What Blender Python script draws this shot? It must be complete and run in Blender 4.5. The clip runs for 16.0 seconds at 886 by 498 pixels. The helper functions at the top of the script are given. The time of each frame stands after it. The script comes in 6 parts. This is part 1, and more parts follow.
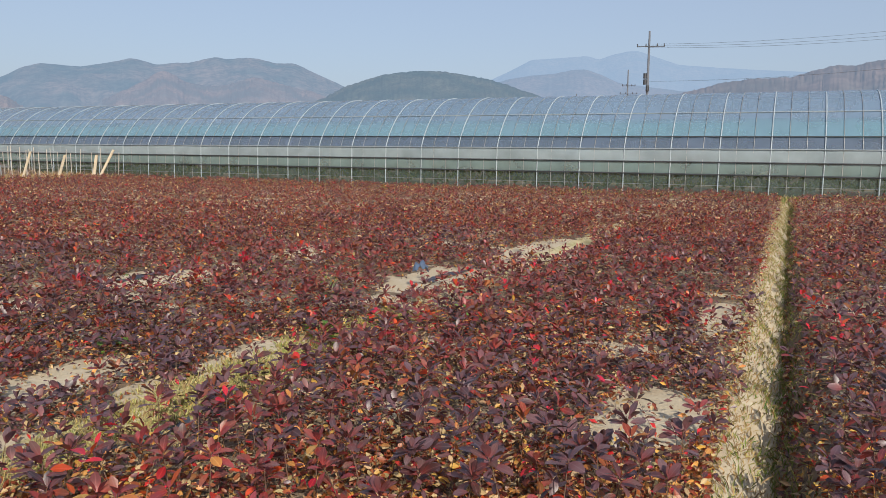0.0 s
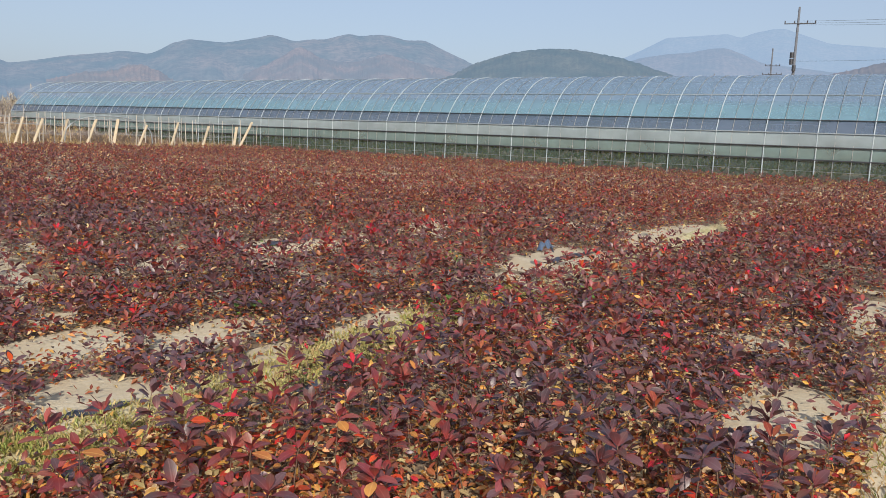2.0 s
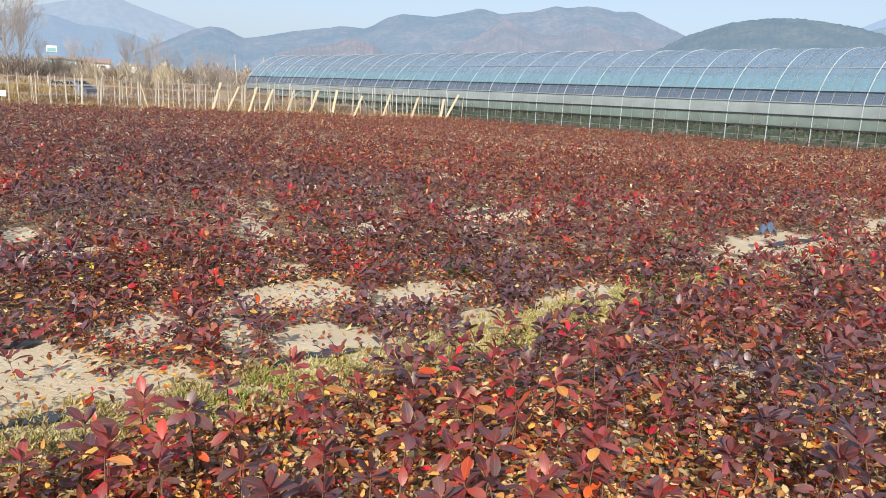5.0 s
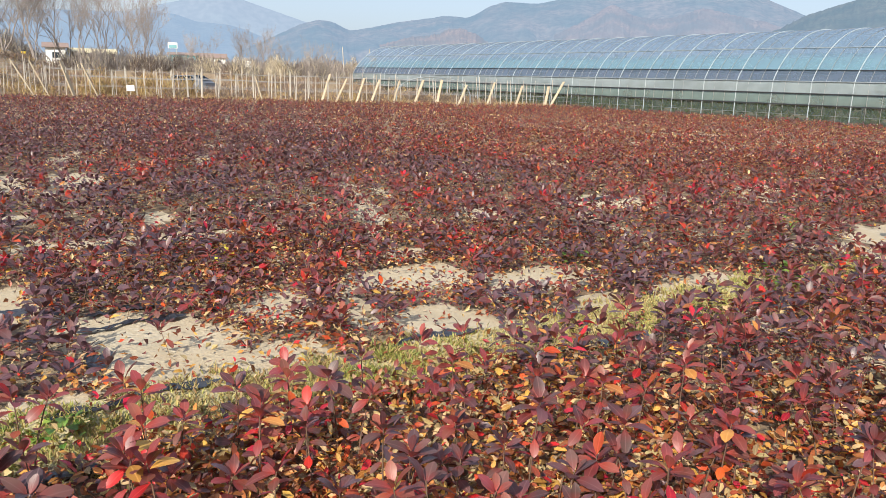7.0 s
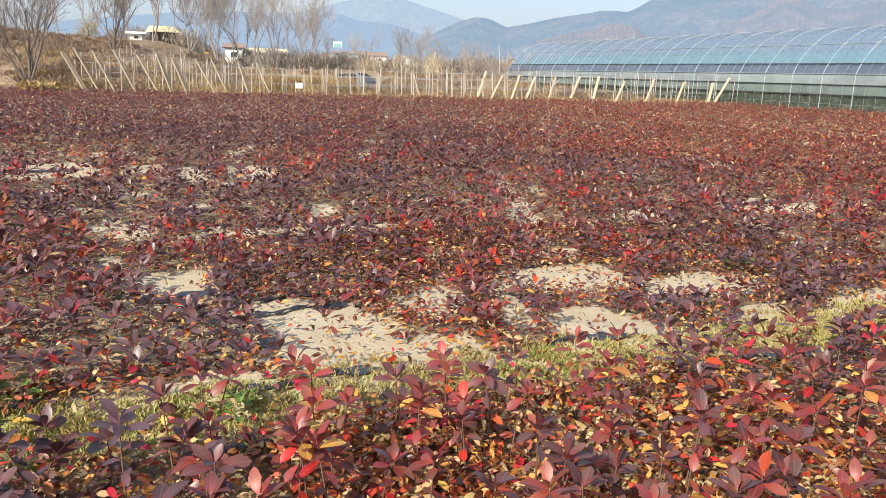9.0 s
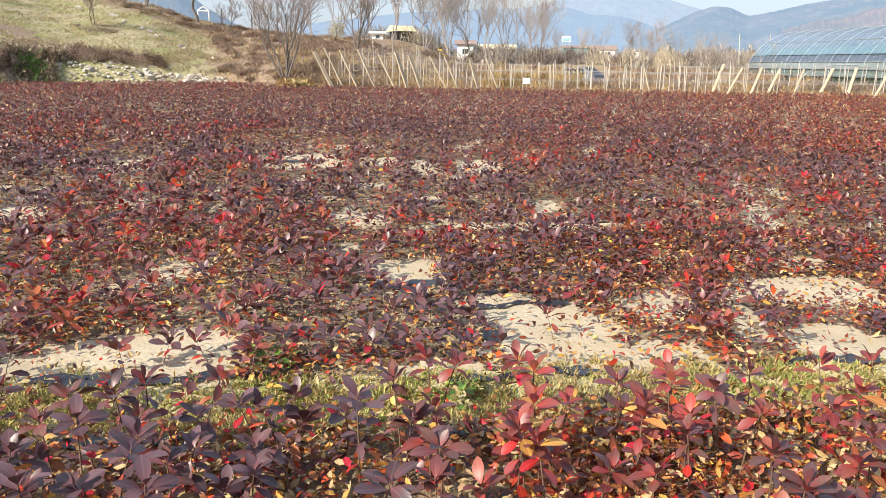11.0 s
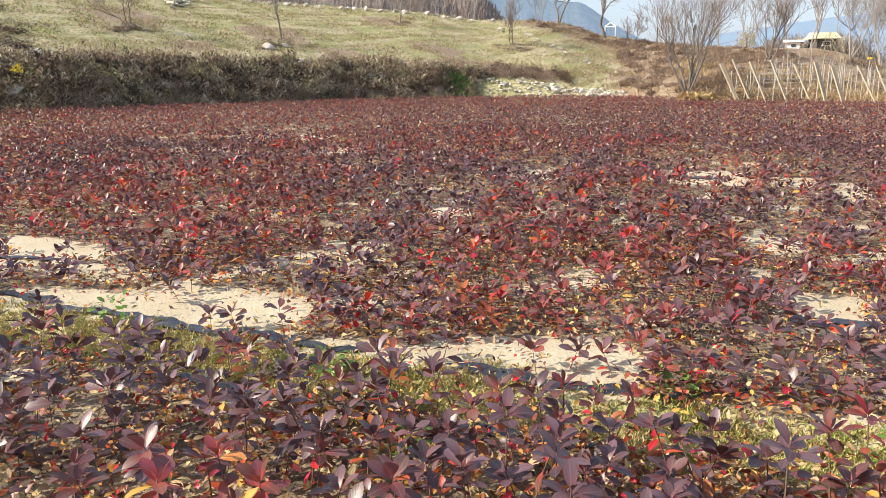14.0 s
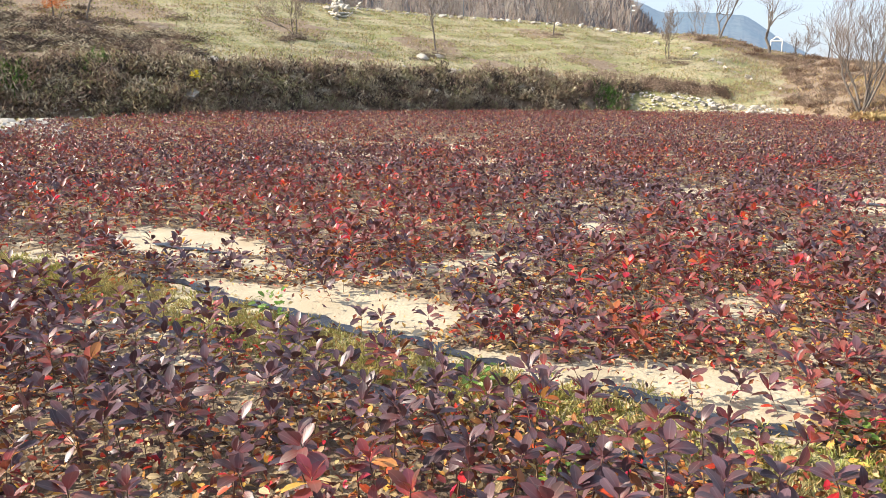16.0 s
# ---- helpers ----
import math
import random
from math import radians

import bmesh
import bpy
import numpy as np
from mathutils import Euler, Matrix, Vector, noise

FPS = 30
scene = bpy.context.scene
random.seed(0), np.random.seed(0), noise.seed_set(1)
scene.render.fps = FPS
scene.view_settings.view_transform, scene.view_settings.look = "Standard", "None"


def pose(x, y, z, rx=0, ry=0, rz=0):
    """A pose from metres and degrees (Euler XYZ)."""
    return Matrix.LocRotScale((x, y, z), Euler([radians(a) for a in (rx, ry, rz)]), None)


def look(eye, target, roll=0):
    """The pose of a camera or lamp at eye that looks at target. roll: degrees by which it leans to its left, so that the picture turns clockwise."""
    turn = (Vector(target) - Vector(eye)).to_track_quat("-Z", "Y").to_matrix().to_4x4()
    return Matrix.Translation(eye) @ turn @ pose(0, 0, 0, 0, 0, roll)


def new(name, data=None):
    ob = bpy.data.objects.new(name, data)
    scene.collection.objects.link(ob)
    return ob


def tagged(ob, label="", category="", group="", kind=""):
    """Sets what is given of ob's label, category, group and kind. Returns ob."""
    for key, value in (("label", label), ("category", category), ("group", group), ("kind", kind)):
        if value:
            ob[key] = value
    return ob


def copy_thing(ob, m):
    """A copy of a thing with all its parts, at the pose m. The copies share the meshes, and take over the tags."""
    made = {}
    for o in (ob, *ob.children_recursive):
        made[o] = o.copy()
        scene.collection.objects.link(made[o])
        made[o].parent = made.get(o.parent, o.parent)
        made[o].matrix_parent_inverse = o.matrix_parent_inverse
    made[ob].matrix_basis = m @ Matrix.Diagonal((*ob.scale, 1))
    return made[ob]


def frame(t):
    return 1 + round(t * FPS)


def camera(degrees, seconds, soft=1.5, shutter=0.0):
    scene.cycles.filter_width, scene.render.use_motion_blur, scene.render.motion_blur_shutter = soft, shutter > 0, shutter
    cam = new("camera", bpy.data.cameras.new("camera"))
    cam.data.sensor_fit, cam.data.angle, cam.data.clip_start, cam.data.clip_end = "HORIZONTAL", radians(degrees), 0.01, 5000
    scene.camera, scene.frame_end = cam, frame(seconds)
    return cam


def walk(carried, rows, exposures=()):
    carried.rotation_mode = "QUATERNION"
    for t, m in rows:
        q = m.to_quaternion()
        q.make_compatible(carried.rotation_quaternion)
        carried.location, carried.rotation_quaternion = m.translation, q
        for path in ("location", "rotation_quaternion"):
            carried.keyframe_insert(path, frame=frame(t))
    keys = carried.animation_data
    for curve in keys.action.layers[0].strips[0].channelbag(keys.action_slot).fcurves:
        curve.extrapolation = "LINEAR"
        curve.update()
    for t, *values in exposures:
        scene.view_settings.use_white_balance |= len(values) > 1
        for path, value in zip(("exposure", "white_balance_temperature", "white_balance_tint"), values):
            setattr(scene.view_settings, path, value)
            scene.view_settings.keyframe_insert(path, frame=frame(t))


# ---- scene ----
# camera: seconds, place, bearing to the left of +y, tilt, lean
PATH = [
    (0.0, 0.0, 0.0, 1.603, 0.04, -6.99, 0.69),
    (0.5, -0.001, 0.018, 1.602, 2.27, -7.47, 1.1),
    (1.0, -0.01, 0.053, 1.602, 4.14, -8.02, 1.52),
    (1.5, -0.027, 0.06, 1.591, 6.44, -8.43, 1.78),
    (2.0, -0.056, 0.064, 1.578, 9.11, -8.79, 2.02),
    (2.5, -0.087, 0.058, 1.569, 11.35, -9.1, 2.52),
    (3.0, -0.117, 0.06, 1.559, 14.06, -9.43, 2.6),
    (3.5, -0.139, 0.07, 1.552, 16.25, -9.95, 2.82),
    (4.0, -0.153, 0.061, 1.551, 18.9, -10.45, 3.01),
    (6.5, -0.232, -0.124, 1.517, 29.47, -12.18, 1.88),
    (7.0, -0.248, -0.137, 1.514, 31.43, -12.4, 1.74),
    (7.5, -0.267, -0.14, 1.513, 34.17, -12.61, 1.63),
    (8.0, -0.263, -0.168, 1.526, 36.51, -12.71, 1.57),
    (10.5, -0.292, -0.201, 1.538, 54.82, -13.45, 0.93),
    (11.0, -0.294, -0.225, 1.551, 59.46, -13.64, 0.64),
    (11.5, -0.34, -0.256, 1.539, 66.31, -14.01, 0.58),
    (12.0, -0.375, -0.266, 1.532, 71.1, -14.26, 1.16),
    (12.5, -0.389, -0.278, 1.53, 75.53, -14.24, 1.0),
    (13.0, -0.381, -0.303, 1.542, 79.61, -13.91, 0.77),
    (13.5, -0.374, -0.343, 1.557, 83.68, -13.5, 0.27),
    (14.0, -0.382, -0.385, 1.563, 88.3, -12.74, -0.38),
    (14.5, -0.391, -0.415, 1.567, 90.96, -12.55, 0.15),
    (15.0, -0.412, -0.434, 1.56, 93.94, -12.26, 0.5),
    (15.5, -0.435, -0.453, 1.557, 96.58, -12.06, 0.66),
    (16.0, -0.444, -0.471, 1.556, 98.92, -11.94, 0.8),
]


def aim(x, y, z, bearing, tilt, lean):
    b, e = radians(bearing), radians(tilt)
    return look((x, y, z), (x - math.sin(b) * math.cos(e), y + math.cos(b) * math.cos(e), z + math.sin(e)), lean)


cam = camera(60.33, 16.0, soft=0.7)
walk(cam, [(t, aim(*p)) for t, *p in PATH], exposures=[(0, 0.12, 6300, 10), (1.0, 0.18, 6300, 10), (2.5, 0.18, 6300, 10), (3.5, 0.44, 6350, 10), (6.5, 0.57, 6350, 9), (8.0, 0.6, 6430, 9),
                                                     (10.5, 0.8, 6500, 9), (11.5, 0.88, 6500, 9), (13.5, 0.92, 6550, 9), (14.5, 0.91, 6550, 9), (16.0, 1.05, 6550, 9)])

# ---- light ----
SUN_BEARING, SUN_HEIGHT = 194.0, 32.0   # degrees to the left of +y, degrees above the horizon
world = bpy.data.worlds.new("sky")
scene.world = world
world.use_nodes = True
wn = world.node_tree.nodes
sky = wn.new("ShaderNodeTexSky")
sky.sky_type = "NISHITA"
sky.sun_disc = False
sky.sun_elevation = radians(SUN_HEIGHT)
sky.sun_rotation = radians(-SUN_BEARING)
sky.air_density, sky.dust_density, sky.ozone_density = 1.0, 2.4, 1.6
wn["Background"].inputs["Strength"].default_value = 0.138
haze = wn.new("ShaderNodeMixRGB")            # pale autumn haze over the blue
haze.inputs[0].default_value = 0.6
haze.inputs[2].default_value = (2.78, 3.16, 3.98, 1)
world.node_tree.links.new(sky.outputs["Color"], haze.inputs[1])
world.node_tree.links.new(haze.outputs[0], wn["Background"].inputs["Color"])
sun_data = bpy.data.lights.new("sun", "SUN")
sun_data.energy, sun_data.angle, sun_data.color = 4.5, radians(0.6), (1.0, 0.91, 0.77)
sun = new("sun", sun_data)
sb, se = radians(SUN_BEARING), radians(SUN_HEIGHT)
sun.matrix_world = look((0, 0, 40), (math.sin(sb) * math.cos(se), -math.cos(sb) * math.cos(se), 40 - math.sin(se)))


# ---- materials ----
def material(name, base, rough=0.8, metal=0.0, second=None, scale=4.0, mix=0.5, fine=None, fine_scale=60.0, bump=0.0,
             bump_scale=80.0, island=0.0, hue=0.0, translucent=0.0, alpha=1.0, transmission=0.0, glow=None, glow_strength=0.0,
             spec=0.5, stretch=(1, 1, 1), sheen=0.0):
    """A surface: a base colour broken by a broad and a fine noise, relief, per-piece variation, light passing through."""
    m = bpy.data.materials.new(name)
    m.use_nodes = True
    nt = m.node_tree
    n, l = nt.nodes, nt.links
    bsdf = n["Principled BSDF"]
    bsdf.inputs["Roughness"].default_value = rough
    bsdf.inputs["Metallic"].default_value = metal
    bsdf.inputs["Specular IOR Level"].default_value = spec
    bsdf.inputs["Alpha"].default_value = alpha
    bsdf.inputs["Transmission Weight"].default_value = transmission
    bsdf.inputs["Sheen Weight"].default_value = sheen
    geo = n.new("ShaderNodeNewGeometry")
    mapping = n.new("ShaderNodeMapping")
    mapping.inputs["Scale"].default_value = stretch
    l.new(geo.outputs["Position"], mapping.inputs["Vector"])
    col = n.new("ShaderNodeRGB")
    col.outputs[0].default_value = (*base, 1)
    out = col.outputs[0]

    def noise_tex(s, detail):
        t = n.new("ShaderNodeTexNoise")
        t.inputs["Scale"].default_value = s
        t.inputs["Detail"].default_value = detail
        l.new(mapping.outputs[0], t.inputs["Vector"])
        return t

    def blend(a, colour, factor, amount):
        ramp = n.new("ShaderNodeMapRange")
        ramp.inputs[1].default_value, ramp.inputs[2].default_value = 0.38, 0.62
        ramp.inputs[3].default_value, ramp.inputs[4].default_value = 0, amount
        l.new(factor, ramp.inputs[0])
        mx = n.new("ShaderNodeMixRGB")
        l.new(ramp.outputs[0], mx.inputs[0])
        l.new(a, mx.inputs[1])
        mx.inputs[2].default_value = (*colour, 1)
        return mx.outputs[0]

    if second:
        out = blend(out, second, noise_tex(scale, 4).outputs["Fac"], mix)
    if fine:
        out = blend(out, fine, noise_tex(fine_scale, 3).outputs["Fac"], 0.7)
    if island or hue:
        hsv = n.new("ShaderNodeHueSaturation")
        wob = n.new("ShaderNodeMath")
        wob.operation = "ADD"
        info = n.new("ShaderNodeObjectInfo")
        l.new(geo.outputs["Random Per Island"], wob.inputs[0])
        l.new(info.outputs["Random"], wob.inputs[1])
        frac = n.new("ShaderNodeMath")
        frac.operation = "FRACT"
        l.new(wob.outputs[0], frac.inputs[0])
        val = n.new("ShaderNodeMapRange")
        val.inputs[3].default_value, val.inputs[4].default_value = 1 - island, 1 + island
        l.new(frac.outputs[0], val.inputs[0])
        l.new(val.outputs[0], hsv.inputs["Value"])
        mul = n.new("ShaderNodeMath")
        mul.operation = "MULTIPLY"
        mul.inputs[1].default_value = 7.31
        l.new(frac.outputs[0], mul.inputs[0])
        fr2 = n.new("ShaderNodeMath")
        fr2.operation = "FRACT"
        l.new(mul.outputs[0], fr2.inputs[0])
        hr = n.new("ShaderNodeMapRange")
        hr.inputs[3].default_value, hr.inputs[4].default_value = 0.5 - hue, 0.5 + hue
        l.new(fr2.outputs[0], hr.inputs[0])
        l.new(hr.outputs[0], hsv.inputs["Hue"])
        l.new(out, hsv.inputs["Color"])
        out = hsv.outputs[0]
    l.new(out, bsdf.inputs["Base Color"])
    if bump:
        b = n.new("ShaderNodeBump")
        b.inputs["Strength"].default_value = bump
        b.inputs["Distance"].default_value = 0.02
        l.new(noise_tex(bump_scale, 5).outputs["Fac"], b.inputs["Height"])
        l.new(b.outputs[0], bsdf.inputs["Normal"])
    if glow:
        bsdf.inputs["Emission Color"].default_value = (*glow, 1)
        bsdf.inputs["Emission Strength"].default_value = glow_strength
    if translucent:
        tr = n.new("ShaderNodeBsdfTranslucent")
        l.new(out, tr.inputs["Color"])
        mixs = n.new("ShaderNodeMixShader")
        mixs.inputs[0].default_value = translucent
        l.new(bsdf.outputs[0], mixs.inputs[1])
        l.new(tr.outputs[0], mixs.inputs[2])
        l.new(mixs.outputs[0], n["Material Output"].inputs["Surface"])
    return m


def leaf_material(name, base, second, rough=0.4, island=0.35, hue=0.02, translucent=0.25, blush=None):
    """A leaf with a pale midrib and side veins along its own length (UV), a blush at its foot, varied leaf by leaf."""
    m = material(name, base, rough, second=second, scale=9.0, mix=0.6, island=island, hue=hue, translucent=translucent, spec=0.6)
    nt = m.node_tree
    n, l = nt.nodes, nt.links
    uv = n.new("ShaderNodeUVMap")
    sep = n.new("ShaderNodeSeparateXYZ")
    l.new(uv.outputs[0], sep.inputs[0])
    side = n.new("ShaderNodeMath")
    side.operation = "ABSOLUTE"
    l.new(sep.outputs[1], side.inputs[0])
    vein = n.new("ShaderNodeMath")
    vein.operation = "MULTIPLY_ADD"
    vein.inputs[1].default_value = -0.55
    l.new(side.outputs[0], vein.inputs[0])
    l.new(sep.outputs[0], vein.inputs[2])
    wav = n.new("ShaderNodeMath")
    wav.operation = "MULTIPLY"
    wav.inputs[1].default_value = 34.0
    l.new(vein.outputs[0], wav.inputs[0])
    sn = n.new("ShaderNodeMath")
    sn.operation = "SINE"
    l.new(wav.outputs[0], sn.inputs[0])
    rib = n.new("ShaderNodeMapRange")
    rib.inputs[1].default_value, rib.inputs[2].default_value = 0.0, 0.09
    rib.inputs[3].default_value, rib.inputs[4].default_value = 3.0, 0.0
    l.new(side.outputs[0], rib.inputs[0])
    tot = n.new("ShaderNodeMath")
    tot.operation = "SUBTRACT"
    l.new(sn.outputs[0], tot.inputs[0])
    l.new(rib.outputs[0], tot.inputs[1])
    pale = n.new("ShaderNodeMixRGB")              # paler midrib
    pale.inputs[2].default_value = (*[min(1, c * 1.6 + 0.06) for c in base], 1)
    ribw = n.new("ShaderNodeMapRange")
    ribw.inputs[1].default_value, ribw.inputs[2].default_value = 0.02, 0.12
    ribw.inputs[3].default_value, ribw.inputs[4].default_value = 0.35, 0.0
    l.new(side.outputs[0], ribw.inputs[0])
    l.new(ribw.outputs[0], pale.inputs[0])
    socket = n["Principled BSDF"].inputs["Base Color"]
    ground_colour = socket.links[0].from_socket
    if blush:
        foot = n.new("ShaderNodeMapRange")
        foot.inputs[1].default_value, foot.inputs[2].default_value = 0.1, 0.62
        foot.inputs[3].default_value, foot.inputs[4].default_value = 0.75, 0.0
        l.new(sep.outputs[0], foot.inputs[0])
        tinge = n.new("ShaderNodeMixRGB")
        tinge.inputs[2].default_value = (*blush, 1)
        l.new(foot.outputs[0], tinge.inputs[0])
        l.new(ground_colour, tinge.inputs[1])
        ground_colour = tinge.outputs[0]
    l.new(ground_colour, pale.inputs[1])
    l.new(pale.outputs[0], socket)
    b = n.new("ShaderNodeBump")
    b.inputs["Strength"].default_value = 0.07
    b.inputs["Distance"].default_value = 0.0008
    l.new(tot.outputs[0], b.inputs["Height"])
    l.new(b.outputs[0], n["Principled BSDF"].inputs["Normal"])
    return m


LEAF = [
    leaf_material("leaf_plum", (0.086, 0.048, 0.055), (0.108, 0.047, 0.049), rough=0.42, island=0.5, translucent=0.10, blush=(0.130, 0.034, 0.036)),
    leaf_material("leaf_wine", (0.138, 0.053, 0.048), (0.098, 0.048, 0.048), rough=0.43, island=0.5, translucent=0.2, blush=(0.230, 0.034, 0.030)),
    leaf_material("leaf_crimson", (0.245, 0.057, 0.046), (0.158, 0.050, 0.046), rough=0.44, island=0.5, translucent=0.3, blush=(0.400, 0.040, 0.026)),
    leaf_material("leaf_scarlet", (0.560, 0.045, 0.022), (0.430, 0.034, 0.026), rough=0.42, translucent=0.35),
    leaf_material("leaf_russet", (0.300, 0.085, 0.028), (0.190, 0.045, 0.022), rough=0.44, island=0.45, translucent=0.25),
    leaf_material("leaf_gold", (0.640, 0.350, 0.080), (0.520, 0.190, 0.045), rough=0.46, translucent=0.3),
    leaf_material("leaf_green", (0.110, 0.210, 0.030), (0.200, 0.280, 0.040), rough=0.5, translucent=0.3),
    leaf_material("leaf_straw", (0.480, 0.350, 0.170), (0.320, 0.200, 0.095), rough=0.7, translucent=0.2),
]
YELLOWLEAF = leaf_material("leaf_yellow", (0.68, 0.58, 0.04), (0.55, 0.55, 0.06), rough=0.5, translucent=0.3)
SCRAP = material("blue_grey_plastic", (0.07, 0.10, 0.16), 0.4, second=(0.12, 0.16, 0.24), scale=12)
STEM = material("stem_bark", (0.110, 0.060, 0.040), 0.8, second=(0.2, 0.13, 0.08), scale=20)
SAND = material("sandy_soil", (0.500, 0.435, 0.320), 0.95, second=(0.400, 0.325, 0.215), scale=2.6, mix=0.75, fine=(0.44, 0.36, 0.24),
                fine_scale=28, bump=0.5, bump_scale=42)
LITTER = material("leaf_littered_soil", (0.200, 0.135, 0.080), 0.95, second=(0.420, 0.330, 0.200), scale=3.4, mix=0.75, fine=(0.060, 0.046, 0.042), fine_scale=11, bump=1.0, bump_scale=40)
TURF = material("bank_turf", (0.310, 0.295, 0.115), 0.95, second=(0.480, 0.400, 0.255), scale=0.5, mix=0.95, fine=(0.105, 0.110, 0.050),
                fine_scale=5.5, bump=1.0, bump_scale=14)
SCRUB = material("dry_scrub_ground", (0.260, 0.190, 0.130), 0.95, second=(0.350, 0.270, 0.185), scale=0.4, mix=0.8,
                 fine=(0.150, 0.095, 0.055), fine_scale=6, bump=1.0, bump_scale=12)
STRAW = material("dry_grass_ground", (0.260, 0.180, 0.100), 0.95, second=(0.180, 0.125, 0.080), scale=0.6, mix=0.8, fine=(0.40, 0.31, 0.19),
                 fine_scale=7, bump=1.0, bump_scale=20)
FILM = material("black_mulch_film", (0.016, 0.019, 0.028), 0.34, second=(0.055, 0.058, 0.066), scale=5, mix=0.6, bump=0.6, bump_scale=14)
BANKBLADE = material("bank_grass_blade", (0.280, 0.330, 0.085), 0.7, second=(0.45, 0.38, 0.21), scale=0.7, mix=0.9, island=0.3, hue=0.03, translucent=0.3)
FURROWBLADE = material("furrow_grass_blade", (0.350, 0.325, 0.085), 0.6, second=(0.50, 0.42, 0.18), scale=3.0, mix=0.9, island=0.3, hue=0.03, translucent=0.3)
MOSS = material("mossy_sand", (0.420, 0.360, 0.200), 0.95, second=(0.250, 0.240, 0.080), scale=2.2, mix=0.85, fine=(0.50, 0.43, 0.28), fine_scale=20, bump=0.8, bump_scale=40)
BLADE = material("grass_blade", (0.130, 0.190, 0.035), 0.6, second=(0.33, 0.32, 0.09), scale=2.5, mix=0.9, island=0.35, hue=0.03, translucent=0.3)
DRYBLADE = material("dry_blade", (0.46, 0.35, 0.17), 0.8, second=(0.34, 0.22, 0.10), scale=1.5, mix=0.8, island=0.35, hue=0.015, translucent=0.25)
STONE = material("field_stone", (0.440, 0.405, 0.345), 0.9, second=(0.27, 0.24, 0.20), scale=3, fine=(0.52, 0.48, 0.42), fine_scale=14, island=0.25,
                 bump=0.6, bump_scale=25)
BARK = material("grey_bark", (0.120, 0.098, 0.082), 0.9, second=(0.19, 0.16, 0.135), scale=3, bump=0.6, bump_scale=30)
# bark for far trees, its colour paled to stand in for haze
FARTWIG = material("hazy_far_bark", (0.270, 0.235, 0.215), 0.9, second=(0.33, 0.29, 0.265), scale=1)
TWIG = material("bare_twig", (0.160, 0.120, 0.098), 0.9, second=(0.21, 0.16, 0.13), scale=1)
PLANK = material("weathered_plank", (0.440, 0.360, 0.250), 0.85, second=(0.36, 0.28, 0.19), scale=3, fine=(0.51, 0.43, 0.31), fine_scale=25,
                 stretch=(1, 1, 0.15), bump=0.3, bump_scale=40)
POST = material("pale_post", (0.460, 0.420, 0.360), 0.75, second=(0.38, 0.34, 0.29), scale=2, island=0.15)
WIRE = material("dull_wire", (0.330, 0.330, 0.320), 0.5, metal=0.6)
GALV = material("galvanised_pipe", (0.330, 0.370, 0.390), 0.5, metal=0.4, second=(0.33, 0.37, 0.39), scale=1.5)
HOOP = material("bright_galvanised_hoop", (0.360, 0.410, 0.440), 0.45, second=(0.30, 0.34, 0.37), scale=1.5)
CONCRETE = material("pole_concrete", (0.140, 0.152, 0.180), 0.85, second=(0.11, 0.12, 0.14), scale=1.2)
DARKSTEEL = material("dark_steel", (0.060, 0.062, 0.070), 0.5, metal=0.5)


def film_material(name, tint, clear, rough=0.25, cloud=0.25):
    """Thin plastic sheet: part of the light goes straight through, part is scattered, part mirrored."""
    m = bpy.data.materials.new(name)
    m.use_nodes = True
    n, l = m.node_tree.nodes, m.node_tree.links
    bsdf = n["Principled BSDF"]
    bsdf.inputs["Base Color"].default_value = (*tint, 1)
    bsdf.inputs["Roughness"].default_value = rough
    bsdf.inputs["Specular IOR Level"].default_value = 0.8
    geo = n.new("ShaderNodeNewGeometry")
    tex = n.new("ShaderNodeTexNoise")
    tex.inputs["Scale"].default_value = 0.8
    tex.inputs["Detail"].default_value = 5
    l.new(geo.outputs["Position"], tex.inputs["Vector"])
    rng = n.new("ShaderNodeMapRange")
    rng.inputs[1].default_value, rng.inputs[2].default_value = 0.35, 0.65
    rng.inputs[3].default_value, rng.inputs[4].default_value = clear + cloud * 0.5, clear - cloud * 0.5
    l.new(tex.outputs["Fac"], rng.inputs[0])
    bump = n.new("ShaderNodeBump")
    bump.inputs["Strength"].default_value = 0.05
    bump.inputs["Distance"].default_value = 0.15
    l.new(tex.outputs["Fac"], bump.inputs["Height"])
    l.new(bump.outputs[0], bsdf.inputs["Normal"])
    clear_bsdf = n.new("ShaderNodeBsdfTransparent")
    mix = n.new("ShaderNodeMixShader")
    l.new(rng.outputs[0], mix.inputs[0])
    l.new(bsdf.outputs[0], mix.inputs[1])
    l.new(clear_bsdf.outputs[0], mix.inputs[2])
    l.new(mix.outputs[0], n["Material Output"].inputs["Surface"])
    return m


COVER = film_material("clear_greenhouse_film", (0.190, 0.275, 0.380), 0.40, cloud=0.08)
CURTAIN = film_material("milky_side_curtain", (0.27, 0.32, 0.335), 0.22, 0.2)
SKIRT = film_material("greenish_lower_film", (0.17, 0.24, 0.235), 0.28, 0.2)
NETTING = film_material("dark_vent_netting", (0.09, 0.12, 0.17), 0.25, 0.2)


